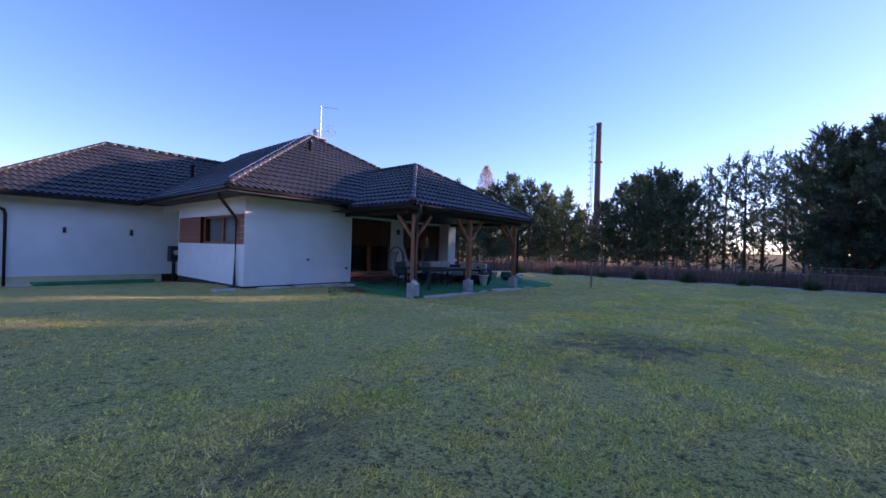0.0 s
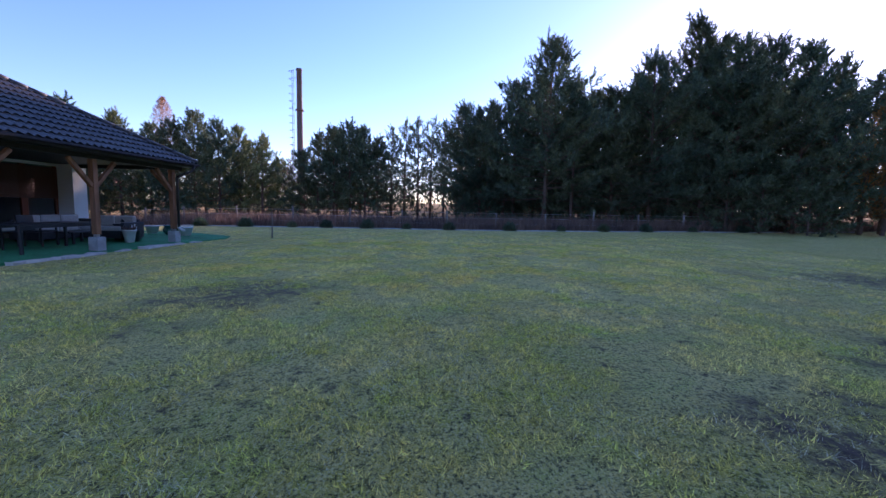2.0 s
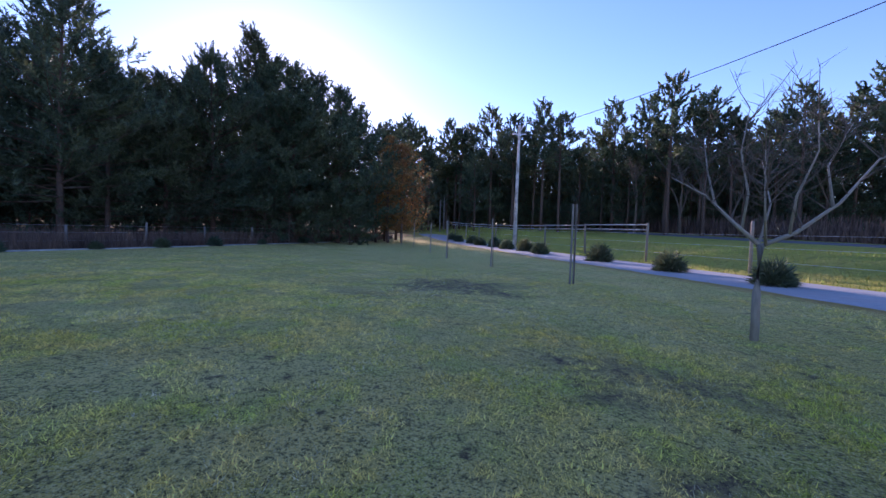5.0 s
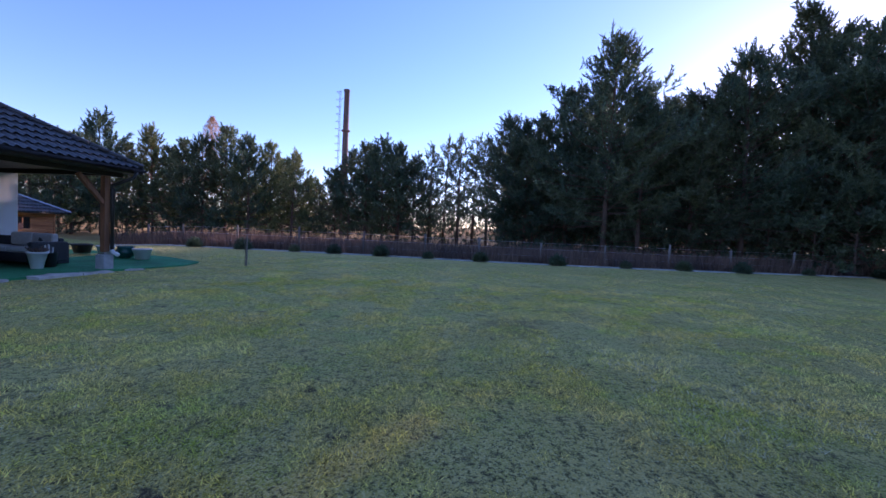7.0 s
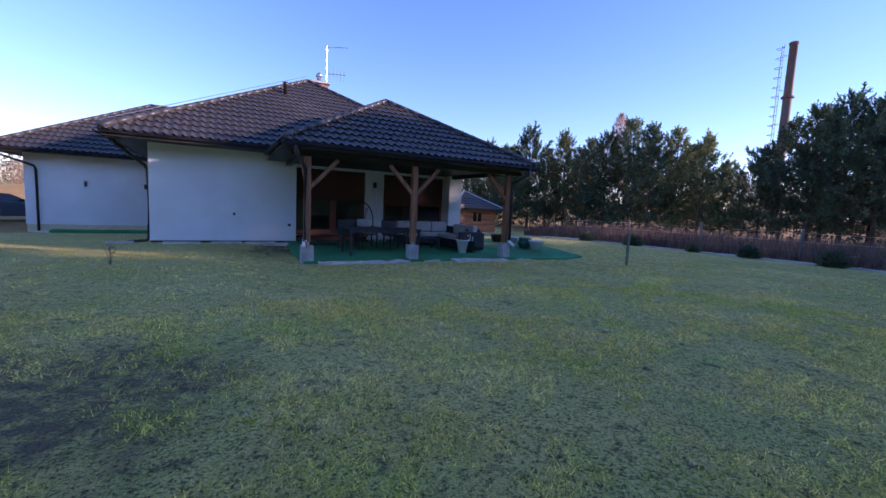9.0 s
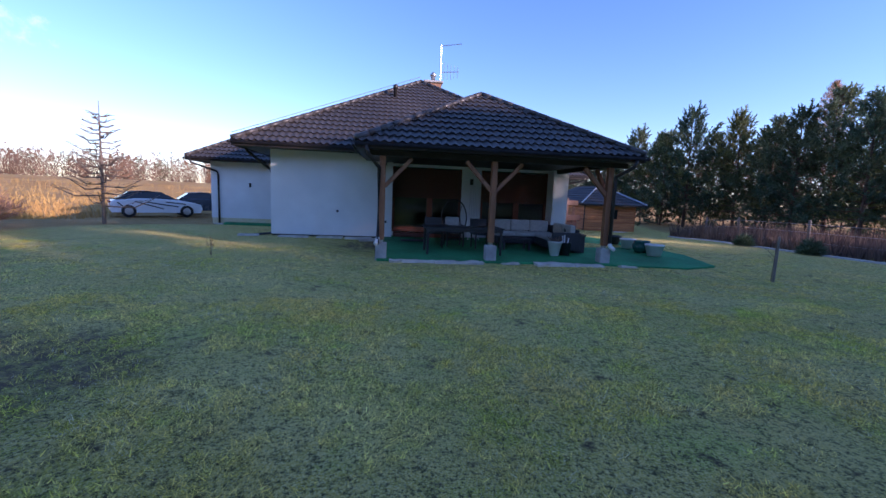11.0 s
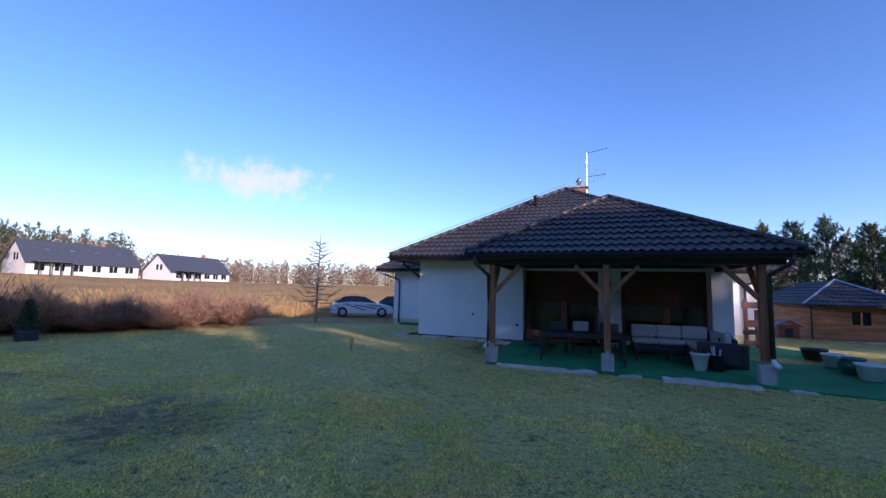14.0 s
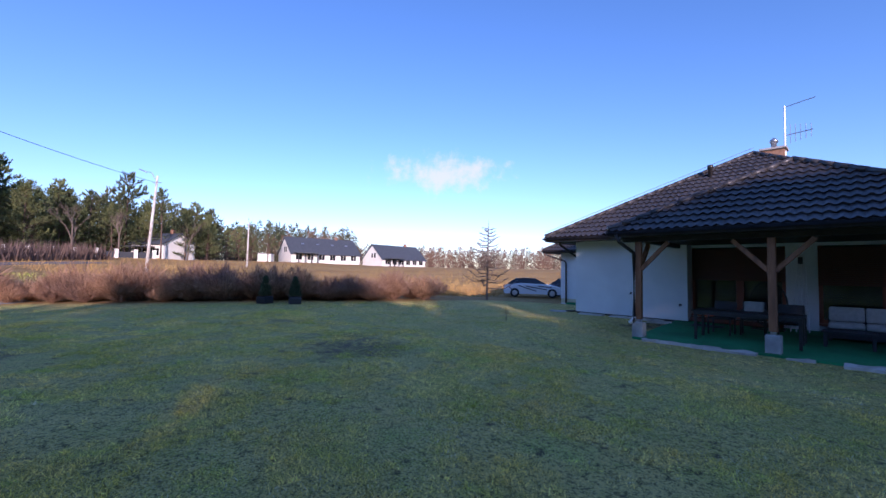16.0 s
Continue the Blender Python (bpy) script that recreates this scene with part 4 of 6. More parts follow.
# half-bare autumn trees at the wood's corner
for i, (az, d, h) in enumerate(((140.2, 36, 9.6), (142.0, 38, 9.4))):
    x, y = at_bearing(az, d)
    t = thing("autumn_tree", (x, y, lie(x, y)), 80 * i, "half-bare tree with thin orange-brown leaves", "tree", "autumn trees at the wood's corner")
    part("trunk", tubem([(0, 0, -0.3), (0.1, 0.05, h * 0.5), (0, 0.1, h * 0.96)], [0.15, 0.09, 0.02], 8), M_BARK, t)
    rng = np.random.default_rng(300 + i)
    n = 5200
    k, a, q = rng.random(n), rng.random(n) * 6.283, rng.random(n) ** 0.6
    r = 2.6 * np.sin(np.pi * np.clip(k * 0.85 + 0.12, 0, 1)) ** 0.8 * q * (1 + 0.3 * np.sin(3 * a + 9 * k))
    c = np.stack([r * np.cos(a), r * np.sin(a), h * (0.12 + 0.86 * k)], 1)
    o = new("crown", raw_mesh("crown", blades(rng, c, unit(rng.normal(size=(n, 3)) + (0, 0, 0.4)), rng.uniform(0.12, 0.3, n), rng.uniform(0.06, 0.13, n)), 0, M_NEEDLE_OLD))
    o.parent = t
# tall forest beyond the southern field
for i in range(62):
    az = 139 + i * (78 / 61) + rt.uniform(-0.8, 0.8)
    d = rt.uniform(62, 76) + (14 if i % 3 == 0 else 0) + max(0, az - 195) * 0.5
    x, y = at_bearing(az, d)
    k = i % 3
    tree_from(TALLPINE[k] if i % 5 else PINES[i % 4], "pine_tree", x, y, rt.uniform(0.95, 1.2), rt.uniform(0, 360), "tall forest pine with a bare trunk below the crown", "forest across the southern field")
for i in range(34):
    az = 148 + i * 2.1 + rt.uniform(-0.8, 0.8)
    x, y = at_bearing(az, rt.uniform(76, 86))
    tree_from(PINES[i % 4], "pine_tree", x, y, rt.uniform(0.7, 1.0), rt.uniform(0, 360), "dense lower pine filling the forest edge", "forest across the southern field")
# forest to the west
for i in range(26):
    az = 252 + i * 1.6 + rt.uniform(-0.5, 0.5)
    x, y = at_bearing(az, 98 + 10 * (i / 26) + rt.uniform(-4, 8))
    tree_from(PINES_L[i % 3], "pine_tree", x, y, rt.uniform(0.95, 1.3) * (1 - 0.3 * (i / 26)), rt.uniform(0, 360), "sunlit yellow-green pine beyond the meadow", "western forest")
for i in range(40):
    az = 252 + i * 0.86 + rt.uniform(-0.6, 0.6)
    d = 84 + 24 * (i / 40) + rt.uniform(-8, 14)
    x, y = at_bearing(az, d)
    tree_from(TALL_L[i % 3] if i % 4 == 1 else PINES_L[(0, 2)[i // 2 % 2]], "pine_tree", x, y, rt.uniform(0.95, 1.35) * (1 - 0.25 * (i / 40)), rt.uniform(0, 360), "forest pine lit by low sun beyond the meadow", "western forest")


def bare_meshes(seed, h, spread, levels=4, lean=0.25, mat=None, trunk=0.02):
    """A leafless tree of forking limbs."""
    rng = random.Random(seed)
    bm = bmesh.new()

    def grow(p, d, ln, r, lev):
        q = p + d * ln
        tube(bm, [p, p.lerp(q, 0.5) + Vector((rng.uniform(-1, 1), rng.uniform(-1, 1), 0)) * 0.03 * ln, q], [r, r * 0.8, r * 0.6], 6 if lev < 2 else 3, False)
        if lev >= levels:
            return
        for _ in range(3 if lev < levels - 1 else 4):
            dd = (d + Vector((rng.uniform(-1, 1), rng.uniform(-1, 1), rng.uniform(-0.2, 0.6))) * spread).normalized()
            grow(p.lerp(q, rng.uniform(0.55, 1.0)), dd, ln * rng.uniform(0.5, 0.75), r * 0.55, lev + 1)

    grow(Vector((0, 0, -0.1)), Vector((rng.uniform(-0.05, 0.05), rng.uniform(-0.05, 0.05), 1)), h * 0.42, h * trunk, 0)
    return mesh_of("crown", bm, mat or M_TWIG)


BARE = [bare_meshes(3, 12, 0.55, 5, mat=M_TWIG), bare_meshes(4, 11, 0.45, 5, mat=M_TWIG)]
for i, (az, d, s) in enumerate(((172, 66, 1.05), (177, 68, 1.15), (183, 72, 1.1), (-77, 100, 0.9), (-84, 95, 0.9), (-88, 92, 1.0))):
    x, y = at_bearing(az, d)
    t = thing("bare_tree", (x, y, lie(x, y)), i * 70, "leafless broad-crowned tree with brown twigs", "tree", "bare trees")
    t.scale = (s, s, s)
    o = new("crown", BARE[i % 2])
    o.parent = t

# brown-leaved birch above the north-eastern pines
bx, by = at_bearing(51.6, 63)
birch = thing("brown_birch", (bx, by, lie(bx, by)), 0, "tall slim birch with hazy brown autumn twigs", "tree")
part("trunk", tubem([(0, 0, -0.3), (0.1, 0, 7), (0, 0.1, 14.6)], [0.16, 0.1, 0.02], 8), M_BIRCHBARK, birch)
rng = np.random.default_rng(90)
n = 5200
k = rng.random(n)
r = 1.9 * np.sin(np.pi * np.clip(k * 0.85 + 0.15, 0, 1)) ** 0.7 * rng.random(n) ** 0.6
a = rng.random(n) * 6.283
c = np.stack([r * np.cos(a), r * np.sin(a), 5.0 + 10.0 * k], 1)
o = new("crown", raw_mesh("crown", blades(rng, c, unit(np.stack([np.cos(a), np.sin(a), np.ones(n) * 1.5], 1) + rng.normal(0, 0.4, (n, 3))), rng.uniform(0.2, 0.5, n), rng.uniform(0.03, 0.07, n)), 0, M_DRYBUSH))
o.parent = birch

# far woods: one mass of small crowns on thin trunks
def far_woods(name, mat, spans, seed, label):
    rng = np.random.default_rng(seed)
    rows = []
    for az0, az1, d0, d1, h0, h1, count in spans:
        for _ in range(count):
            az, d, h = radians(rng.uniform(az0, az1)), rng.uniform(d0, d1), rng.uniform(h0, h1)
            x, y = EYE[0] + d * math.sin(az), EYE[1] + d * math.cos(az)
            z = lie(x, y)
            n = 130
            k = rng.random(n)
            r = h * 0.30 * np.sin(np.pi * np.clip(k * 0.9 + 0.1, 0, 1)) * rng.random(n) ** 0.5
            a = rng.random(n) * 6.283
            c = np.stack([x + r * np.cos(a), y + r * np.sin(a), z + h * (0.03 + 0.93 * k)], 1)
            dirs = unit(rng.normal(size=(n, 3)) * 0.7 + (0, 0, 0.9))
            rows.append(blades(rng, c, dirs, rng.uniform(0.05, 0.11, n) * h, rng.uniform(0.016, 0.036, n) * h))
            rows.append(blades(rng, np.array([[x, y, z - 0.5]]), np.array([[0, 0, 1.0]]), np.array([h * 0.62]), np.array([0.2])))
    ob = new(name, raw_mesh(name, np.concatenate(rows), 0, mat))
    tagged(ob, label, "woods", kind="stuff")


far_woods("far_woods", M_BROWNTREE, ((-58, 20, 165, 215, 6, 10, 760), (-92, -58, 120, 170, 7, 11, 120), (20, 75, 90, 130, 8, 12, 120)), 7, "distant brown leafless woods along the meadow edge")
far_woods("far_pine_woods", M_FARGREEN, ((-58, 20, 190, 240, 8, 12, 220), (-108, -74, 112, 150, 11, 17, 260), (-80, -56, 150, 190, 11, 15, 200), (20, 100, 110, 150, 9, 13, 160), (90, 145, 60, 90, 9, 12, 150), (143, 150, 84, 110, 11, 14, 120), (140, 220, 80, 108, 12, 17, 620), (218, 254, 170, 200, 9, 12, 90)), 8, "distant dark green pine woods")


# ---- fences and strips ----
east = thing("east_fence", (0, 0, 0), 0, "weathered wooden posts with wire along the eastern weeds", "fence")
post_me = mesh_of("post", lathe([(0.05, -0.3), (0.05, 1.05), (0.035, 1.1)], 8), M_POSTGREY, True)
EAST_Y = (-28.0, -24.5, -21.0, -17.5, -14.0, -10.6, -7.38, -4.3, -1.2, 1.75, 4.45, 7.6, 10.84, 14.0, 17.2, 20.4)
tops = []
for i, y in enumerate(EAST_Y):
    x = fence_x(y)
    o = new("post", post_me)
    o.parent = east
    o.matrix_basis = pose(x, y, lie(x, y), rt.uniform(-3, 3), rt.uniform(-3, 3), i * 50) @ Matrix.Diagonal((1, 1, rt.uniform(0.92, 1.12), 1))
    tops.append((x, y, lie(x, y)))
for z in (0.35, 0.7, 1.0):
    part("wire", tubem([(x, y, g + z) for x, y, g in tops], 0.004, 4), M_METAL, east)
bm = bmesh.new()
ys = [-29 + 0.8 * k for k in range(66)]
L = []
for y in ys:
    x = fence_x(y) - 0.95 + 0.07 * noise.noise((y * 0.5, 0, 0))
    L.append([bm.verts.new((x + o, y, lie(x + o, y) + dz)) for o, dz in ((-0.10, -0.03), (-0.10, 0.045), (0.12, 0.05), (0.12, -0.03))])
for a, b in zip(L, L[1:]):
    for k in range(3):
        bm.faces.new((a[k], a[k + 1], b[k + 1], b[k]))
bmesh.ops.recalc_face_normals(bm, faces=bm.faces)
tagged(new("border_strip", mesh_of("border_strip", bm, M_BORDER)), "pale edging strip between lawn and weeds", "edging", kind="structure")

south = thing("south_fence", (0, 0, 0), 0, "dark wooden posts with wire beside the pale path", "fence")
post2 = mesh_of("post", lathe([(0.065, -0.4), (0.06, 1.92), (0.045, 1.98)], 8), M_STAKE, True)
tops = []
for i in range(14):
    u = -17.7 + i * 5.6
    x, y = edge_at(u, 5.4)
    o = new("post", post2)
    o.parent = south
    o.matrix_basis = pose(x, y, lie(x, y), rt.uniform(-2, 2), rt.uniform(-2, 2), i * 40)
    tops.append((x, y, lie(x, y)))
for z in (0.5, 1.0, 1.45):
    part("wire", tubem([(x, y, g + z) for x, y, g in tops], 0.005, 4), M_METAL, south)
for a, b in zip(tops, tops[1:]):
    if edge_un(a[0], a[1])[0] < 9:
        continue
    for z in (1.88, 1.62):
        part("rail", beam((a[0], a[1], a[2] + z), (b[0], b[1], b[2] + z + 0.03), 0.04, 0.06, 0.006), M_BORDER, south, "pale split-wood rail")
# pale path along it
bm = bmesh.new()
L = []
for k in range(95):
    u = -17 + k * 0.75
    row = []
    for j in range(7):
        n = 0.15 + j * 0.78 + 0.12 * noise.noise((u * 0.4, j, 0))
        x, y = edge_at(u, n)
        row.append(bm.verts.new((x, y, lie(x, y) + (0.02 if 0 < j < 6 else -0.03) + 0.012 * noise.noise((u, n, 2)))))
    L.append(row)
for a, b in zip(L, L[1:]):
    for k in range(6):
        bm.faces.new((a[k], a[k + 1], b[k + 1], b[k]))
bmesh.ops.recalc_face_normals(bm, faces=bm.faces)
tagged(new("path", mesh_of("path", bm, M_GRAVEL, True)), "pale grey weed membrane strip planted with small shrubs", "path", kind="structure")
# lane beyond the southern field
bm = bmesh.new()
L = []
for k in range(60):
    u = -60 + k * 3
    L.append([bm.verts.new((*edge_at(u, n), lie(*edge_at(u, n)) + (0.05 if 0 < i < 3 else -0.1))) for i, n in enumerate((30, 30.3, 34.7, 35))])
for a, b in zip(L, L[1:]):
    for k in range(3):
        bm.faces.new((a[k], a[k + 1], b[k + 1], b[k]))
bmesh.ops.recalc_face_normals(bm, faces=bm.faces)
tagged(new("lane", mesh_of("lane", bm, M_ROAD)), "narrow grey lane along the forest edge", "road", kind="structure")


def shrub_mesh(seed, h, r, mat, n=900, up=0.5):
    rng = np.random.default_rng(seed)
    d = unit(rng.normal(size=(n, 3)) * (1, 1, 0.6) + (0, 0, up))
    d[:, 2] = np.abs(d[:, 2])
    base = np.stack([d[:, 0] * r * 0.75, d[:, 1] * r * 0.75, d[:, 2] * h * 0.8], 1) * (rng.random(n) ** 0.4)[:, None] + (0, 0, 0.03)
    return raw_mesh("foliage", blades(rng, base, unit(d + rng.normal(size=(n, 3)) * 0.35), rng.uniform(0.10, 0.24, n) * (h + r), rng.uniform(0.02, 0.05, n) * (h + r)), 0, mat)


SHRUB = [shrub_mesh(1, 0.62, 0.48, M_NEEDLE), shrub_mesh(2, 0.72, 0.52, M_NEEDLE), shrub_mesh(3, 0.45, 0.36, M_NEEDLE)]
for i, u in enumerate((5.0, 9.8, 15.6, 18.4, 21.0, 24.5, 27.5, 31, 35, 39, 1.2, -4.0, -9.0)):
    x, y = edge_at(u, 2.1 + 0.3 * (i % 2))
    t = thing("dwarf_pine", (x, y, lie(x, y)), i * 77, "small dark dwarf pine planted in the pale strip", "shrub", "dwarf pines along the path")
    t.scale = (1.3,) * 3
    o = new("foliage", SHRUB[i % 2])
    o.parent = t
    part("stem", tubem([(0, 0, -0.05), (0.02, 0, 0.25)], [0.03, 0.02], 6), M_TWIG, t)
for i, y in enumerate((15.4, 13.0, 10.5, 8.6, 6.3, 4.05, 1.6, -1.9, -5.0, -7.7, -10.6, -14.0, -18.0)):
    x = fence_x(y) - 1.1
    t = thing("dwarf_pine", (x, y, lie(x, y)), i * 61, "small dark shrub on the edging strip", "shrub", "dwarf shrubs along the eastern fence")
    t.scale = (0.85,) * 3
    o = new("foliage", SHRUB[i % 3])
    o.parent = t
    part("stem", tubem([(0, 0, -0.05), (0.02, 0, 0.2)], [0.03, 0.02], 6), M_TWIG, t)


def blade_field(name, mat, pts, hmin, hmax, wmin, wmax, seed, label, lean=0.25, cat="grass"):
    rng = np.random.default_rng(seed)
    n = len(pts)
    d = unit(np.concatenate([rng.normal(0, lean, (n, 2)), np.ones((n, 1))], 1))
    ob = new(name, raw_mesh(name, blades(rng, pts, d, rng.uniform(hmin, hmax, n), rng.uniform(wmin, wmax, n)), 0, mat))
    tagged(ob, label, cat, kind="stuff")


rng0 = np.random.default_rng(40)
pts = []
for _ in range(32000):
    y = rng0.uniform(-34, 24)
    x = fence_x(y) - 0.55 + rng0.random() ** 1.4 * 6.5
    pts.append((x, y, lie(x, y) - 0.03))
blade_field("dry_weeds", M_WEED, np.array(pts), 0.35, 1.05, 0.02, 0.06, 41, "brown dry weeds behind the eastern fence", 0.22, "weeds")
pts = []
for _ in range(26000):
    u, n = rng0.uniform(-30, 60), 4.4 + rng0.random() ** 1.3 * 13
    x, y = edge_at(u, n)
    pts.append((x, y, lie(x, y) - 0.02))
M_BANKGRASS = surf("yellow_green_grass", (0.32, 0.38, 0.05), (0.46, 0.46, 0.08), 0.8, 0.8, 0, 10, c3=(0.36, 0.30, 0.08), big=0.3, island=0.3)
blade_field("bank_grass", M_BANKGRASS, np.array(pts), 0.06, 0.26, 0.015, 0.045, 42, "rough yellow-green grass on the sunlit bank", 0.35)


pts = []
for _ in range(15000):
    u, n = rng0.uniform(-70, 110), 37 + rng0.random() * 6
    x, y = edge_at(u, n)
    pts.append((x, y, lie(x, y) - 0.05))
blade_field("forest_scrub", M_WEED, np.array(pts), 0.8, 3.2, 0.10, 0.30, 45, "dark dry scrub along the forest edge", 0.2, "scrub")


def dry_bush(seed, h, r, n=3400):
    """A rounded head of fine dry twigs that fan out from the root."""
    rng = np.random.default_rng(seed)
    a, tilt = rng.random(n) * 6.283, rng.random(n) ** 0.65 * 1.05
    reach = rng.random(n) ** 0.45
    lump = 1 + 0.22 * np.sin(3 * a + seed) + 0.15 * np.sin(7 * a + 2 * seed)
    d = np.stack([np.cos(a) * np.sin(tilt), np.sin(a) * np.sin(tilt), np.cos(tilt)], 1)
    base = d * (reach * lump)[:, None] * (r * 0.85, r * 0.85, h * 0.80) + (0, 0, 0.02)
    return raw_mesh("foliage", blades(rng, base, unit(d * (0.8, 0.8, 1.1) + rng.normal(0, 0.42, (n, 3))), rng.uniform(0.12, 0.34, n) * h, rng.uniform(0.010, 0.024, n)), 0, M_DRYBUSH)


BUSH = [dry_bush(1, 1.2, 1.1), dry_bush(2, 0.95, 1.2), dry_bush(3, 1.55, 0.9)]
for i in range(62):
    y = -7 + i * 0.345 + rt.uniform(-0.3, 0.3)
    off = 0.7 + (i % 3) * 0.9
    x = hedge_x(y) - off
    k = (0, 1, 1, 2, 0, 1)[i % 6]
    t = thing("dry_shrub", (x, y, lie(x, y) - 0.05), i * 47, "dry reddish-brown shrub at the lawn's edge", "shrub", "dry shrubs along the western edge")
    s = rt.uniform(0.6, 1.35)
    t.scale = (s * 1.1, s * 1.1, s * (0.8 if y > 9 else 1.0))
    o = new("foliage", BUSH[k])
    o.parent = t
pts = []
for _ in range(9000):
    y = rng0.uniform(-9, 13)
    x = hedge_x(y) - 1.2 - rng0.random() * 4
    pts.append((x, y, lie(x, y) - 0.03))
blade_field("reed_bed", M_REED, np.array(pts), 0.4, 1.15, 0.010, 0.026, 43, "pale dry reeds behind the shrubs", 0.18, "reeds")
pts = []
for _ in range(42000):
    a, d = rng0.uniform(-1.75, 0.2), 12 + rng0.random() ** 1.6 * 75
    x, y = -6 + d * math.sin(a), 6 + d * math.cos(a)
    if x > hedge_x(y) - 1.5 and y < 20 or (x > -9 and y < 32):
        continue
    pts.append((x, y, lie(x, y) - 0.02))
M_FIELDGRASS = surf("dry_meadow_grass", (0.42, 0.25, 0.065), (0.54, 0.36, 0.11), 0.4, 0.85, 0, 10, c3=(0.36, 0.20, 0.06), big=0.1, island=0.3)
blade_field("meadow_grass", M_FIELDGRASS, np.array(pts), 0.15, 0.55, 0.02, 0.06, 44, "tall dry orange meadow grass", 0.35)


# ---- factory stack ----
stack = thing("factory_stack", (63.6, 26.6, 2.2), 0, "tall rusty steel factory stack with caged ladder", "chimney")
part("shaft", lathe([(0.54, -4), (0.50, 6), (0.45, 14), (0.41, 20.2), (0.49, 20.25), (0.49, 20.5), (0.39, 20.55)], 20), M_STACK, stack, smooth=True)
part("ring", lathe([(0.44, 14), (0.66, 14.05), (0.66, 14.25), (0.44, 14.3)], 20), M_STACK, stack)
ld = Vector((-0.75, 0.66, 0)).normalized()
for s in (-0.28, 0.28):
    off = ld * 1.08 + Vector((-ld.y, ld.x, 0)) * s
    part("ladder_rail", tubem([off + Vector((0, 0, 0)), off + Vector((0, 0, 20.2))], 0.05, 5), M_METAL, stack)
for k in range(40):
    a, b = (ld * 1.08 + Vector((-ld.y, ld.x, 0)) * s + Vector((0, 0, 0.5 + k * 0.5)) for s in (-0.28, 0.28))
    part("rung", tubem([a, b], 0.03, 4), M_METAL, stack)
for k in range(16):
    c = ld * 1.08 + Vector((0, 0, 3 + k * 1.12))
    pts = [c + ld * 0.62 * math.sin(t) + Vector((-ld.y, ld.x, 0)) * 0.4 * math.cos(t) for t in [math.pi * j / 8 for j in range(9)]]
    part("cage_hoop", tubem(pts, 0.035, 4), M_METAL, stack)
for k in range(5):
    part("stay", tubem([ld * 0.6 + Vector((0, 0, 3 + k * 4)), ld * 1.08 + Vector((0, 0, 3 + k * 4))], 0.05, 4), M_METAL, stack)


# ---- lamp poles and cables ----
def lamp_pole(x, y, top, lean, arm, label):
    g = lie(x, y)
    t = thing("street_lamp", (x, y, g), 0, label, "lamp post")
    h = top - g
    bm = bmesh.new()
    tube(bm, [(0, 0, -0.5), (lean[0] * h * 0.5, lean[1] * h * 0.5, h * 0.5), (lean[0] * h, lean[1] * h, h)], [0.17, 0.13, 0.09], 10)
    part("pole", bm, M_SLAB, t, smooth=True)
    tip = Vector((lean[0] * h, lean[1] * h, h - 0.1))
    a = Vector(arm)
    part("arm", tubem([tip - Vector((0, 0, 0.5)), tip + a * 0.5 + Vector((0, 0, 0.2)), tip + a], 0.035, 6), M_METAL, t)
    d = a.normalized()
    part("head", beam(tip + a - d * 0.1, tip + a + d * 0.6, 0.22, 0.10, 0.03), M_METAL, t)
    part("crossbar", beam(tip + Vector((-0.5, -0.3, -0.6)), tip + Vector((0.5, 0.3, -0.6)), 0.06, 0.06), M_METAL, t)
    return Vector((x, y, g)) + tip


pS = lamp_pole(14.6, -30.8, 10.1, (-0.01, 0.005), (1.0 * -0.75, -0.65 * 1.0, 0.45), "slim grey concrete lamp post beside the sunlit bank")
pM = lamp_pole(-13.5, -13.5, 11.2, (0.0, 0.0), (-0.6, -0.6, 0.4), "slim grey concrete lamp post beyond the path")
pW = lamp_pole(-40.0, 7.4, 10.4, (0.035, 0.05), (-0.8, -0.9, 0.5), "leaning grey concrete lamp post in the meadow")
lamp_pole(-66, 26.0, 9.6, (0.01, 0.0), (-0.7, 0.2, 0.3), "slim grey concrete lamp post far in the meadow")


def cable(a, b, sag, r=0.02):
    bm = bmesh.new()
    tube(bm, [Vector(a).lerp(Vector(b), k / 14) - Vector((0, 0, sag * 4 * (k / 14) * (1 - k / 14))) for k in range(15)], r, 4)
    tagged(new("cable", mesh_of("cable", bm, M_BLACK)), "thin dark overhead cable between lamp posts", "cable", "overhead cables")


low = Vector((0, 0, -0.6))
cable(pS + low, pM + low, 0.7)
cable(pS + low + Vector((0.3, 0.2, 0)), (42, -60, 6.6), 1.0)
cable(pS + low * 3, (40, -56, 5.4), 0.8)
cable(pM + low, pW + low, 0.6)
far_end = thing("utility_pole", (42, -60, lie(42, -60)), 0, "distant wooden utility pole in the forest edge", "pole")
part("pole", tubem([(0, 0, -0.5), (0, 0, 6.6)], [0.14, 0.1], 8), M_POSTGREY, far_end)
far_end2 = thing("utility_pole", (40, -56, lie(40, -56)), 0, "distant wooden utility pole in the forest edge", "pole")
part("pole", tubem([(0, 0, -0.5), (0, 0, 5.4)], [0.14, 0.1], 8), M_POSTGREY, far_end2)


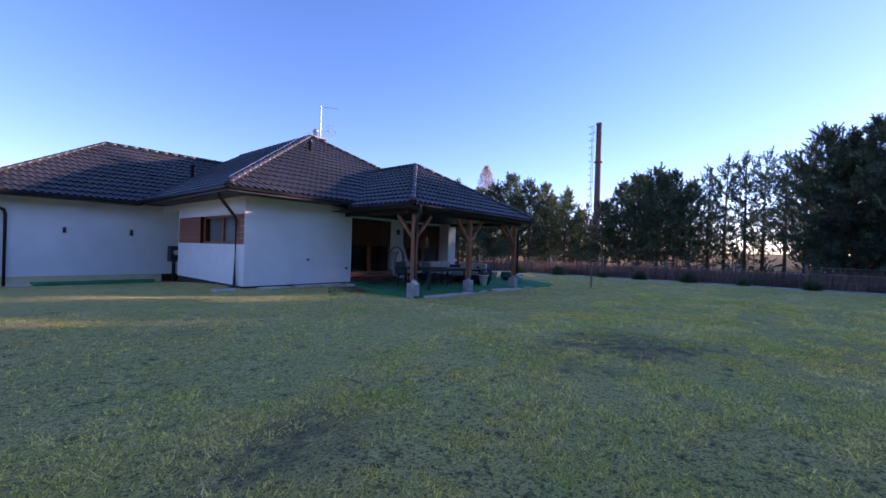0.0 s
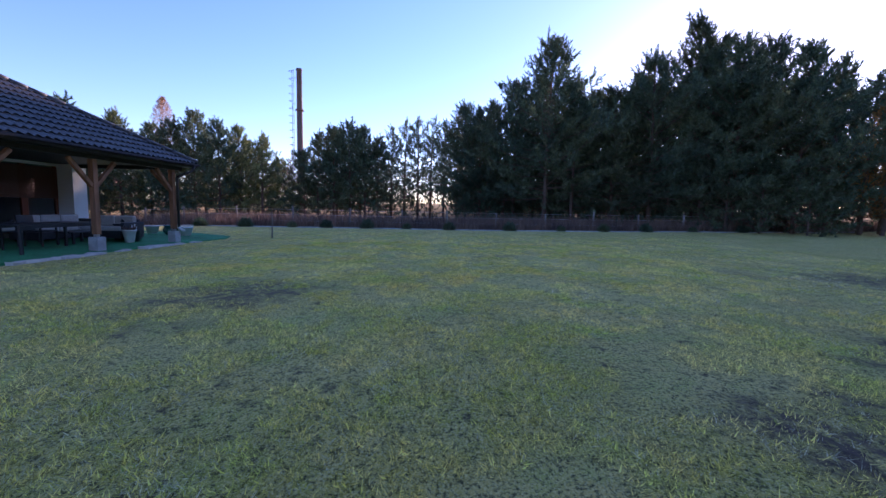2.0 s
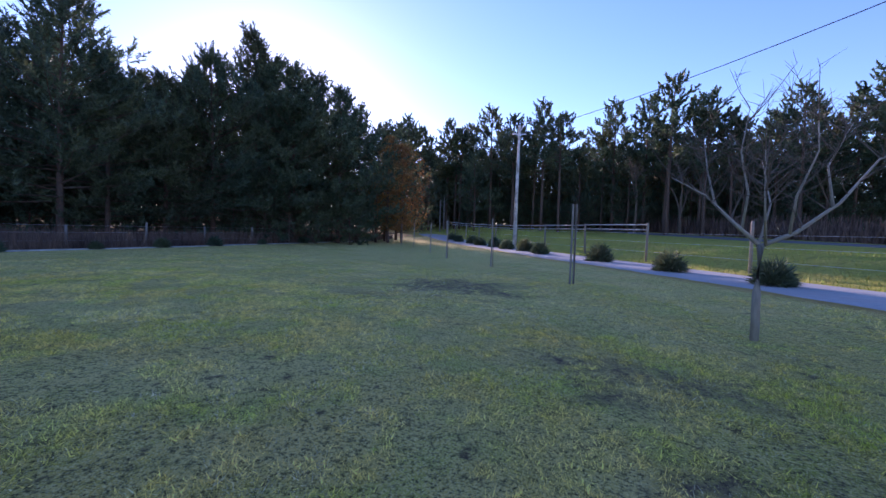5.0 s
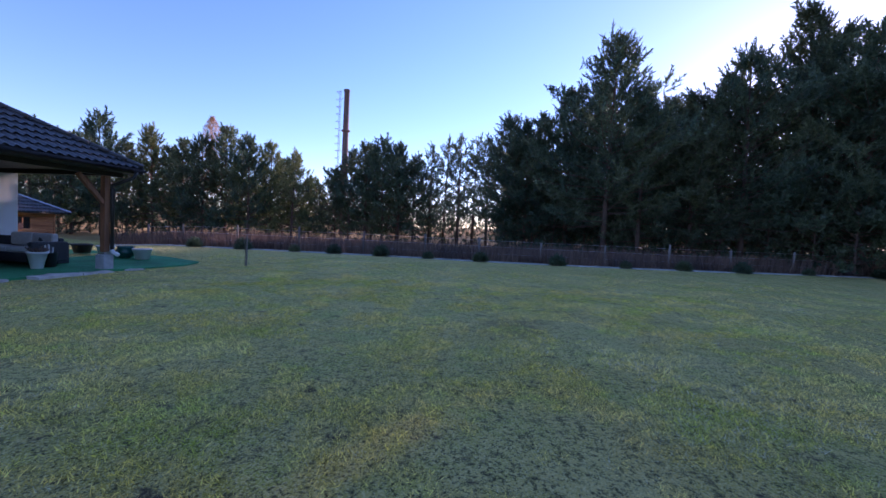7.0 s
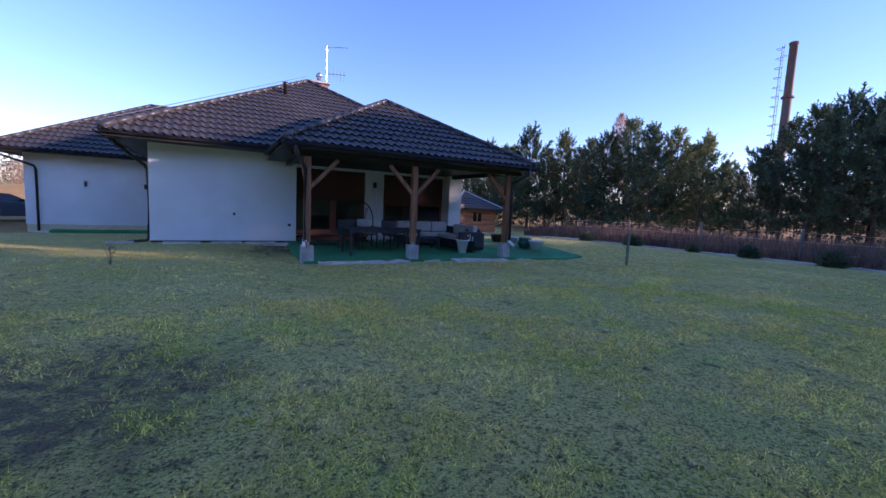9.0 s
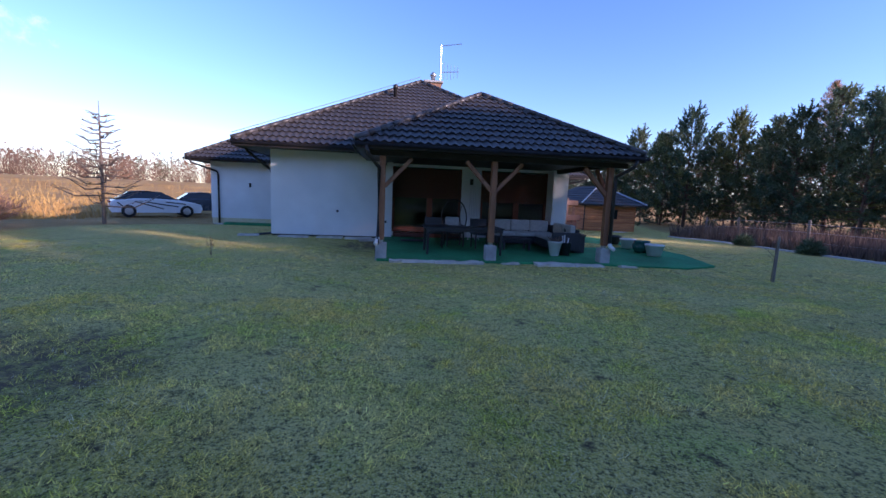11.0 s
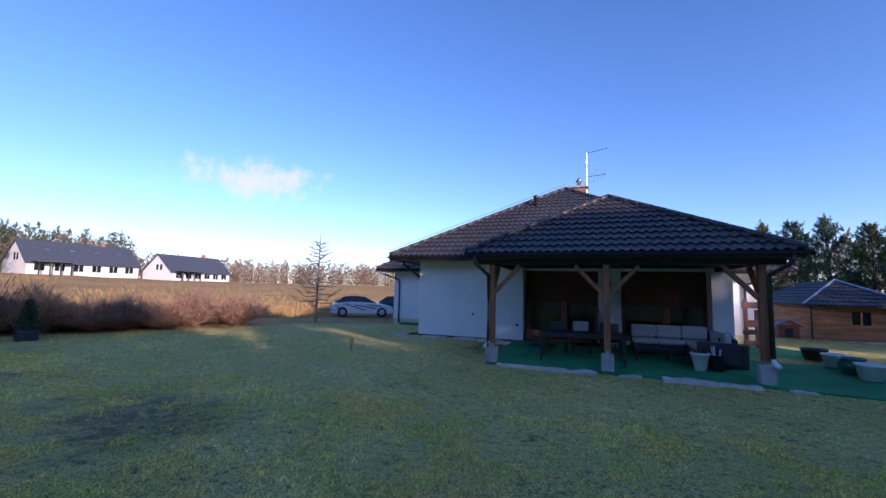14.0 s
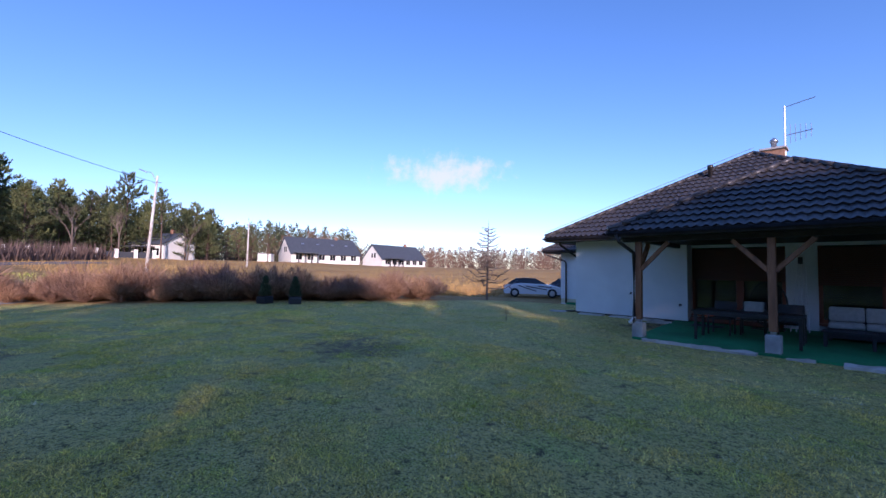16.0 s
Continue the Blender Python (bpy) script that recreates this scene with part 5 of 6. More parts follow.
# ---- staked young trees ----
def staked(x, y, h, pair, label, twigs=True, seed=1):
    t = thing("staked_sapling", (x, y, lie(x, y)), seed * 40, label, "sapling", "staked saplings on the lawn")
    r = random.Random(seed)
    for s in ((-0.09, 0.09) if pair else (0.0,)):
        part("stake", tubem([(s, 0, -0.3), (s + 0.012, 0.01, h)], [0.027, 0.025], 8), M_STAKE, t)
    if pair:
        part("tie", tubem([(-0.09, 0, h * 0.55), (0.1, 0, h * 0.56)], 0.012, 5), M_BLACK, t)
    if twigs:
        part("stem", tubem([(0.0, 0.06, -0.05), (0.02, 0.06, h * 0.6), (0.0, 0.05, h * 1.12)], [0.014, 0.011, 0.004], 6), M_TWIG, t)
        for k in range(7):
            z = h * (0.45 + 0.09 * k)
            a = r.uniform(0, 6.28)
            part("twig", tubem([(0.01, 0.06, z), (0.01 + 0.22 * math.cos(a), 0.06 + 0.22 * math.sin(a), z + 0.22)], [0.006, 0.002], 4), M_TWIG, t)
    return t


staked(3.1, -9.3, 1.98, True, "pale wooden stakes holding a thin bare sapling", True, 2)
for i, (x, y) in enumerate(((6.8, -12.0), (10.2, -14.2), (13.6, -17.6), (17.5, -21.0), (22.0, -25.0))):
    staked(x, y, 1.7, False, "slim stake with a thin bare sapling", True, 3 + i)
twiglet = thing("lawn_sapling", (1.8, 10.1, lie(1.8, 10.1)), 0, "tiny reddish-brown sapling in the lawn", "sapling")
for k in range(4):
    part("twig", tubem([(0, 0, -0.02), (0.03 * math.cos(k * 1.7), 0.03 * math.sin(k * 1.7), 0.18), (0.10 * math.cos(k * 1.7), 0.10 * math.sin(k * 1.7), 0.34 + 0.03 * k)], [0.006, 0.004, 0.002], 4), M_TWIG, twiglet)
rng = np.random.default_rng(88)
part_leaves = new("leaves", raw_mesh("leaves", blades(rng, rng.normal(0, 0.05, (26, 3)) + (0, 0, 0.28), unit(rng.normal(size=(26, 3))), rng.uniform(0.03, 0.06, 26), rng.uniform(0.015, 0.03, 26)), 0, M_NEEDLE_OLD))
part_leaves.parent = twiglet
staked(14.3, 8.95, 1.05, False, "short thin stake with a bare sapling", True, 9)
# forked young tree with an umbrella of hanging twigs
fork = thing("young_tree", (-0.38, -5.6, lie(-0.38, -5.6)), 0, "young bare tree forking into a spreading umbrella crown", "tree")
rf = random.Random(8)
M_FORKBARK = surf("smooth_grey_bark", (0.28, 0.24, 0.19), (0.40, 0.35, 0.28), 9, 0.85, 0.4, 50, stretch=(3, 3, 0.6))
part("trunk", tubem([(0, 0, -0.1), (0.01, 0.02, 0.6), (0.0, 0.0, 1.22)], [0.052, 0.046, 0.046], 10), M_FORKBARK, fork, smooth=True)
FORK_LIMBS = (((0.0, 0, 1.20), (0.30, 0.02, 1.50), (0.62, -0.1, 1.86), (1.02, 0.05, 2.10)), ((0.0, 0, 1.20), (-0.34, -0.08, 1.38), (-0.72, -0.1, 1.74), (-1.05, -0.25, 2.25), (-1.5, -0.3, 2.5)),
         ((0.2, 0, 1.42), (0.16, 0.1, 1.85), (0.26, 0.2, 2.35), (0.2, 0.25, 2.9)), ((-0.28, -0.06, 1.36), (-0.3, 0.15, 1.8), (-0.45, 0.3, 2.3), (-0.4, 0.4, 2.95)), ((-0.66, -0.1, 1.7), (-0.62, -0.3, 2.2), (-0.85, -0.5, 2.75)), ((0.5, -0.06, 1.72), (0.62, -0.4, 2.2), (0.7, -0.5, 2.7)), ((-0.05, 0.0, 1.22), (0.0, 0.35, 1.7), (0.05, 0.75, 2.3)), ((0.02, 0, 1.22), (-0.1, -0.4, 1.75), (0.0, -0.8, 2.4)))
for path in FORK_LIMBS:
    thick = 0.030 if path[0][2] < 1.21 else 0.019
    limb = part("limb", tubem(path, [thick * (1 - 0.8 * k / (len(path) - 1)) for k in range(len(path))], 7), M_FORKBARK, fork, smooth=True)
    pts = [Vector(p) for p in path]
    for j in range(15):
        k = rf.uniform(0.9, len(pts) - 1.001)
        s0 = pts[int(k)].lerp(pts[int(k) + 1], k - int(k))
        b = rf.uniform(0, 6.28)
        q = s0 + Vector((math.cos(b) * 0.42, math.sin(b) * 0.42, rf.uniform(0.15, 0.65))) * rf.uniform(0.6, 1.25)
        tw = bmesh.new()
        mid = s0.lerp(q, 0.5) + Vector((0, 0, -0.04))
        tube(tw, [s0, mid, q], [0.007, 0.0045, 0.002], 4)
        for _ in range(5):
            c = s0.lerp(q, rf.uniform(0.35, 1.0))
            tube(tw, [c, c + Vector((rf.uniform(-0.2, 0.2), rf.uniform(-0.2, 0.2), rf.uniform(0.0, 0.25)))], [0.003, 0.0015], 3)
        part("twig", tw, M_TWIG, limb)

# bare larch by the drive
larch = thing("bare_larch", (-4.72, 17.15, lie(-4.72, 17.15)), 20, "bare young larch with upturned twiggy branches", "tree")
rl = random.Random(12)
part("trunk", tubem([(0, 0, -0.1), (0.02, 0.02, 2.2), (0.05, 0, 4.35)], [0.07, 0.045, 0.010], 8), M_TWIG, larch)
for k in range(44):
    z = 0.65 + 3.3 * (k / 44) ** 0.9
    a = k * 2.4 + rl.uniform(-0.3, 0.3)
    L = (1.55 * (1 - (z - 0.55) / 4.0) + 0.16) * rl.uniform(0.7, 1.1)
    p0 = Vector((0.02, 0.01, z))
    mid = p0 + Vector((math.cos(a), math.sin(a), -0.05)) * L * 0.55
    e = p0 + Vector((math.cos(a), math.sin(a), 0.22)) * L
    br = part("branch", tubem([p0, mid, e], [0.030, 0.021, 0.010], 5), M_TWIG, larch)
    for j in range(6):
        s = p0.lerp(mid, 0.5).lerp(e, j / 6)
        b = a + rl.choice((-1, 1)) * rl.uniform(0.5, 1.1)
        part("twig", tubem([s, s + Vector((math.cos(b), math.sin(b), rl.uniform(0.1, 0.5))) * 0.28 * (0.5 + L / 2)], [0.012, 0.006], 3), M_TWIG, br)

# thujas in black tubs
for i, (x, y) in enumerate(((-8.05, 6.56), (-7.24, 7.49))):
    t = thing("potted_thuja", (x, y, lie(x, y)), 20 + 50 * i, "narrow green thuja in a black square tub on the lawn", "potted plant", "thujas at the lawn's edge")
    part("tub", boxm(-0.24, -0.24, 0, 0.24, 0.24, 0.30, 0.03), M_BLACKPOT, t)
    part("soil", boxm(-0.21, -0.21, 0.30, 0.21, 0.21, 0.305), M_SOIL, t)
    rng = np.random.default_rng(70 + i)
    n = 1500
    k = rng.random(n)
    r = 0.26 * (1 - k) ** 0.6 * rng.random(n) ** 0.5
    a = rng.random(n) * 6.283
    c = np.stack([r * np.cos(a), r * np.sin(a), 0.32 + 0.78 * k], 1)
    d = unit(np.stack([np.cos(a) * 0.5, np.sin(a) * 0.5, np.ones(n)], 1) + rng.normal(0, 0.3, (n, 3)))
    o = new("foliage", raw_mesh("foliage", blades(rng, c, d, rng.uniform(0.06, 0.15, n), rng.uniform(0.02, 0.04, n)), 0, M_NEEDLE))
    o.parent = t


# ---- terrace furniture ----


def pot(name, x, y, prof, mat, label, soil_r, soil_z, seg=28):
    t = thing(name, (x, y, floor_z(y)), 0, label, "flower pot", "pots on the patio")
    part("pot_body", lathe(prof, seg), mat, t, smooth=True)
    part("soil", lathe([(soil_r, soil_z - 0.03), (soil_r, soil_z), (0.02, soil_z + 0.015)], 20), M_SOIL, t)
    return t


def pot_profile(r0, r1, h, rim=0.02):
    return [(r0 * 0.9, 0), (r0, 0.01), (r1, h - 0.05), (r1 + rim, h - 0.045), (r1 + rim, h), (r1 - 0.02, h), (r1 - 0.035, h - 0.08)]


pot("flower_pot", 13.44, 14.4, pot_profile(0.22, 0.28, 0.30), M_BLACKPOT, "low black round tub on green turf", 0.25, 0.23)
pot("flower_pot", 13.5, 13.55, pot_profile(0.18, 0.24, 0.32), M_WHITEPOT, "white round planter on green turf", 0.21, 0.24)
pot("flower_pot", 13.52, 12.8, [(0.16, 0), (0.18, 0.01), (0.27, 0.13), (0.28, 0.22), (0.22, 0.32), (0.25, 0.35), (0.23, 0.37), (0.2, 0.33)], M_GREENPOT, "bulging dark green glazed pot on green turf", 0.2, 0.3)
pot("flower_pot", 13.55, 12.2, pot_profile(0.19, 0.26, 0.35), M_WHITEPOT, "white round planter with dry soil", 0.23, 0.26)
tp = pot("flower_pot", 10.26, 11.86, pot_profile(0.12, 0.19, 0.42), M_WHITEPOT, "tapered white pot with dry plant beside the sofa", 0.16, 0.36)
rng = np.random.default_rng(5)
n = 140
a = rng.random(n) * 6.283
o = new("dry_plant", raw_mesh("dry_plant", blades(rng, np.stack([0.1 * np.cos(a), 0.1 * np.sin(a), np.full(n, 0.4)], 1), unit(np.stack([np.cos(a), np.sin(a), np.ones(n) * 1.2], 1) + rng.normal(0, 0.3, (n, 3))), rng.uniform(0.1, 0.24, n), rng.uniform(0.01, 0.03, n)), 0, M_WEED))
o.parent = tp
bucket = thing("bucket", (10.62, 11.98, floor_z(11.98)), 0, "black bucket with pale rolled papers in it", "bucket")
part("body", lathe([(0.13, 0), (0.17, 0.36), (0.18, 0.37), (0.16, 0.37), (0.13, 0.03)], 20), M_BLACKPOT, bucket, smooth=True)
for k in range(5):
    part("roll", tubem([(0.05 * math.cos(k), 0.05 * math.sin(k), 0.1), (0.09 * math.cos(k), 0.08 * math.sin(k), 0.50 + 0.02 * k)], 0.018, 6), M_WHITEMETAL, bucket)
chest = thing("storage_box", (11.05, 12.55, floor_z(12.55)), 4, "dark grey rattan storage box on green turf", "storage box")
part("body", boxm(-0.32, -0.25, 0.0, 0.32, 0.25, 0.5, 0.02), M_RATTAN, chest)
part("lid", boxm(-0.34, -0.27, 0.5, 0.34, 0.27, 0.55, 0.012), M_RATTAN, chest)
bag = thing("black_bag", (11.0, 12.55, floor_z(12.55) + 0.55), 0, "slumped black bag on the storage box", "bag")
bm = bmesh.new()
bmesh.ops.create_icosphere(bm, subdivisions=3, radius=0.17)
for v in bm.verts:
    v.co = Vector((v.co.x * 1.1, v.co.y * 0.8, v.co.z * 0.62 + 0.1)) + v.normal * 0.025 * noise.noise(v.co * 14)
part("sack", bm, M_BLACK, bag, smooth=True)
part("strap", tubem([(-0.1, 0, 0.18), (-0.06, 0, 0.27), (0.06, 0, 0.27), (0.1, 0, 0.18)], 0.012, 6), M_BLACK, bag)

# table
table = thing("garden_table", (7.6, 11.95, floor_z(11.95)), 1.5, "long dark metal garden table with slatted top", "table")
for k in range(7):
    part("slat", boxm(-1.08, -0.42 + k * 0.122, 0.70, 1.08, -0.42 + k * 0.122 + 0.112, 0.73, 0.005), M_BLACK, table)
for y in (-0.40, 0.38):
    part("rail", boxm(-1.04, y - 0.02, 0.62, 1.04, y + 0.04, 0.698, 0.004), M_BLACK, table)
for x in (-1.03, 0.97):
    for y in (-0.41, 0.37):
        part("leg", boxm(x, y, 0, x + 0.06, y + 0.06, 0.62, 0.006), M_BLACK, table)


def garden_chair(x, y, rz, cushion, label):
    c = thing("garden_chair", (x, y, floor_z(y)), rz, label, "chair", "chairs round the table")
    part("seat", boxm(-0.26, -0.25, 0.40, 0.26, 0.25, 0.44, 0.015), M_RATTAN, c)
    part("backrest", boxm(-0.26, 0.22, 0.46, 0.26, 0.26, 0.92, 0.02, pose(0, 0.06, -0.02, -8)), M_RATTAN, c)
    for sx in (-0.27, 0.23):
        for sy in (-0.25, 0.2):
            part("leg", boxm(sx, sy, 0, sx + 0.04, sy + 0.04, 0.40, 0.005), M_BLACK, c)
        part("armrest", boxm(sx, -0.24, 0.62, sx + 0.045, 0.26, 0.65, 0.01), M_BLACK, c)
        part("arm_post", boxm(sx + 0.004, -0.22, 0.44, sx + 0.04, -0.18, 0.62, 0.004), M_BLACK, c)
    if cushion:
        part("seat_cushion", boxm(-0.23, -0.22, 0.44, 0.23, 0.2, 0.53, 0.035), M_CUSHION, c, "pale grey seat cushion")
        part("back_cushion", boxm(-0.22, 0.08, 0.54, 0.22, 0.17, 0.90, 0.04, pose(0, 0.03, 0, -10)), M_CUSHION, c, "pale grey back cushion")
    return c


garden_chair(7.55, 13.15, 4, True, "dark garden chair with pale cushions behind the table")
garden_chair(6.9, 12.85, -3, False, "dark rattan garden chair drawn up to the table")
garden_chair(8.35, 12.85, 6, False, "dark rattan garden chair drawn up to the table")

# hanging wicker chair's hoop by the pier
egg = thing("hoop_chair", (7.72, 14.35, floor_z(14.35)), 0, "dark wicker hoop chair standing by the pier", "chair")
part("hoop", tubem([(0.42 * math.cos(t), 0.0, 0.72 + 0.62 * math.sin(t)) for t in [2 * math.pi * k / 24 for k in range(25)]], 0.022, 6), M_BLACK, egg)
for k in range(9):
    t = -0.9 + k * 0.22
    part("rib", tubem([(0.42 * math.sin(t) * 0.9, 0.0, 0.72 - 0.58 * math.cos(t)), (0.3 * math.sin(t), 0.28, 0.62 + 0.1 * k % 0.3), (0.36 * math.sin(t), 0.16, 1.15)], 0.012, 5), M_RATTAN, egg)
part("pad", boxm(-0.25, -0.1, 0.28, 0.25, 0.24, 0.42, 0.06), M_CUSHION, egg, "pale seat pad")
part("foot", tubem([(-0.35, -0.2, 0.02), (0.35, -0.2, 0.02), (0.35, 0.3, 0.02), (-0.35, 0.3, 0.02), (-0.35, -0.2, 0.02)], 0.02, 6), M_BLACK, egg)

# corner sofa
sofa = thing("corner_sofa", (0, 0, floor_z(13.4)), 0, "dark rattan corner sofa with pale grey cushions", "sofa")
part("base", boxm(8.95, 13.55, 0.06, 11.0, 14.35, 0.30, 0.02), M_RATTAN, sofa)
part("base", boxm(10.25, 12.15, 0.06, 11.0, 13.54, 0.30, 0.02), M_RATTAN, sofa)
part("backrest", boxm(8.95, 14.36, 0.06, 11.12, 14.50, 0.66, 0.03), M_RATTAN, sofa)
part("backrest", boxm(11.01, 12.15, 0.06, 11.12, 14.35, 0.66, 0.03), M_RATTAN, sofa)
part("armrest", boxm(10.25, 12.02, 0.06, 11.12, 12.14, 0.58, 0.03), M_RATTAN, sofa)
for k in range(3):
    x = 8.97 + k * 0.66
    part("seat_cushion", boxm(x, 13.56, 0.30, x + 0.65, 14.2, 0.43, 0.04), M_CUSHION, sofa)
    part("back_cushion", boxm(x, 14.16, 0.43, x + 0.65, 14.33, 0.80, 0.05, None), M_CUSHION, sofa)
for k in range(2):
    y = 12.17 + k * 0.69
    part("seat_cushion", boxm(10.27, y, 0.30, 10.86, y + 0.68, 0.43, 0.04), M_CUSHION, sofa)
    part("back_cushion", boxm(10.84, y, 0.43, 11.0, y + 0.68, 0.78, 0.05), M_CUSHION, sofa)
for x, y in ((8.98, 13.58), (8.98, 14.3), (10.28, 12.18), (10.92, 12.18), (10.92, 14.3)):
    part("foot", boxm(x, y, 0, x + 0.06, y + 0.05, 0.06), M_BLACK, sofa)
low_t = thing("coffee_table", (9.35, 12.75, floor_z(12.75)), 0, "low dark rattan coffee table before the sofa", "table")
part("top", boxm(-0.45, -0.3, 0.32, 0.45, 0.3, 0.36, 0.012), M_RATTAN, low_t)
for x in (-0.42, 0.36):
    for y in (-0.27, 0.21):
        part("leg", boxm(x, y, 0, x + 0.06, y + 0.06, 0.32, 0.005), M_RATTAN, low_t)
# folded parasol and pale poles leaning on the pier
para = thing("folded_airer", (8.42, 14.75, floor_z(14.75)), 0, "folded white clothes airer leaning on the pier", "airer")
for k, (dx, dy) in enumerate(((-0.22, -0.5), (-0.1, -0.48), (0.02, -0.5), (0.16, -0.46))):
    part("tube", tubem([(dx, dy, 0), (dx * 0.35, 0.16, 1.82)], 0.016, 8), M_WHITEMETAL, para)
for z in (0.35, 0.8, 1.25):
    f = z / 1.82
    part("rung", tubem([(-0.22 * (1 - 0.65 * f), -0.5 + 0.66 * f, z), (0.16 * (1 - 0.65 * f), -0.46 + 0.62 * f, z)], 0.010, 6), M_WHITEMETAL, para)
mat_ob = new("doormat", mesh_of("doormat", boxm(5.95, 13.6, floor_z(14.1) + 0.002, 6.75, 14.1, floor_z(14.1) + 0.022, 0.006), M_BOXGREY))
tagged(mat_ob, "dark doormat on the green turf", "doormat")
step_ob = new("door_step", mesh_of("door_step", boxm(5.72, 14.56, floor_z(15) + 0.001, 8.0, 14.92, 0.2, 0.015), M_SHUTTER))
tagged(step_ob, "brown timber step below the terrace window", "step")
wl = thing("wall_lamp", (8.38, 15.0, 2.0), 0, "small dark wall lamp on the pier", "lamp")
part("body", boxm(-0.05, -0.09, -0.1, 0.05, 0.018, 0.1, 0.012), M_BLACK, wl)

# strip of old turf rolled out along the wing
bm = bmesh.new()
L = []
for k in range(18):
    x = -2.0 + k * 0.19
    yy = 21.05 - 0.018 * k * (1 + 0.3 * noise.noise((k * 0.7, 1, 0)))
    L.append([bm.verts.new((x, yy + o, lie(x, yy) + dz + 0.03 * noise.noise((k * 0.5, o * 3, 5)))) for o, dz in ((-0.3, 0.0), (-0.28, 0.10), (0.0, 0.13), (0.28, 0.11), (0.3, 0.0))])
for a, b in zip(L, L[1:]):
    for k in range(4):
        bm.faces.new((a[k], b[k], b[k + 1], a[k + 1]))
bmesh.ops.recalc_face_normals(bm, faces=bm.faces)
tagged(new("turf_strip", mesh_of("turf_strip", bm, M_TURF)), "folded strip of green artificial turf along the wing", "turf strip")

# rustic plank stand at the patio's end
stand = thing("plank_stand", (12.62, 16.3, floor_z(16.3)), 12, "rustic brown stand of rough planks", "garden decoration")
part("upright", boxm(-0.2, -0.04, 0, -0.1, 0.04, 1.55, 0.008), M_SHUTTER, stand)
part("upright", boxm(0.12, -0.04, 0, 0.22, 0.04, 1.2, 0.008), M_SHUTTER, stand)
for z, x0, x1, h in ((1.25, -0.28, 0.3, 0.2), (0.66, -0.25, 0.46, 0.22), (0.42, -0.28, 0.3, 0.16), (0.1, -0.26, 0.36, 0.14)):
    part("plank", boxm(x0, -0.1, z, x1, -0.045, z + h, 0.015), M_SHUTTER, stand)

# ---- wooden shed and kennel ----
SG = -0.36
shed = thing("wooden_shed", (0, 0, 0), 0, "orange-stained wooden shed with grey hipped tile roof", "shed")
sx0, sx1, sy0, sy1, st = 18.14, 21.6, 26.2, 33.0, 1.36
nb = 11
for k in range(nb):
    z0, z1 = SG + k * (st - SG) / nb, SG + (k + 1) * (st - SG) / nb
    if 5 <= k <= 8:
        for a, b in ((sx0, 19.62), (20.42, sx1)):
            part("board", boxm(a, sy0, z0 + 0.004, b, sy0 + 0.08, z1 - 0.004, 0.012), M_SHEDWOOD, shed)
    else:
        part("board", boxm(sx0, sy0, z0 + 0.004, sx1, sy0 + 0.08, z1 - 0.004, 0.012), M_SHEDWOOD, shed)
    part("board", boxm(sx0, sy0 + 0.09, z0 + 0.004, sx0 + 0.08, sy1, z1 - 0.004, 0.012), M_SHEDWOOD, shed)
    part("board", boxm(sx1 - 0.08, sy0 + 0.09, z0 + 0.004, sx1, sy1, z1 - 0.004, 0.012), M_SHEDWOOD, shed)
for x in (sx0 - 0.03, sx1 - 0.05):
    part("corner_post", boxm(x, sy0 - 0.03, SG, x + 0.08, sy0 - 0.002, st, 0.006), M_SHEDWOOD, shed)
wz0, wz1 = SG + 5 * (st - SG) / nb, SG + 9 * (st - SG) / nb
sw = part("window", boxm(19.62, sy0 + 0.02, wz0, 20.42, sy0 + 0.05, wz1), M_DARKGLASS, shed)
for a, b, c, d in ((19.58, 19.66, wz0, wz1), (19.99, 20.05, wz0, wz1), (20.38, 20.46, wz0, wz1)):
    part("frame", boxm(a, sy0 - 0.025, c, b, sy0 + 0.015, d, 0.005), M_SHEDWOOD, sw)
part("back_wall", boxm(sx0, sy1, SG, sx1, sy1 + 0.08, st), M_SHEDWOOD, shed)
rx0, rx1, ry0, ry1 = sx0 - 0.55, sx1 + 0.5, sy0 - 0.5, sy1 + 0.5
rmx, ra = (rx0 + rx1) / 2, 2.62
rr = (rx1 - rx0) / 2
roof_sheet("tile_sheet", (rx0, ry0, st), (rx1, ry0, st), (rmx, ry0 + rr, ra), (rmx, ry0 + rr, ra), shed)
roof_sheet("tile_sheet", (rx0, ry1, st), (rx0, ry0, st), (rmx, ry1 - rr, ra), (rmx, ry0 + rr, ra), shed)
roof_sheet("tile_sheet", (rx1, ry0, st), (rx1, ry1, st), (rmx, ry0 + rr, ra), (rmx, ry1 - rr, ra), shed)
for a in ((rx0, ry0, st), (rx1, ry0, st)):
    part("hip_cap", tubem([Vector(a) + Vector((0, 0, 0.05)), (rmx, ry0 + rr, ra + 0.05)], 0.05, 8), M_METAL, shed, "bright zinc hip flashing")
part("fascia", boxm(rx0, ry0, st - 0.08, rx1, ry0 + 0.03, st + 0.03), M_SOFFIT, shed)
part("fascia", boxm(rx0, ry0 + 0.04, st - 0.08, rx0 + 0.03, ry1, st + 0.03), M_SOFFIT, shed)
part("downpipe", tubem([(sx0 - 0.1, sy0 - 0.1, st), (sx0 - 0.1, sy0 - 0.1, SG)], 0.035, 8), M_GUTTER, shed)
kennel = thing("dog_kennel", (17.2, 26.6, SG), -8, "red-brown wooden dog kennel beside the shed", "kennel")
part("box", boxm(-0.42, -0.4, 0, 0.42, 0.5, 0.62, 0.01), M_DOG, kennel)
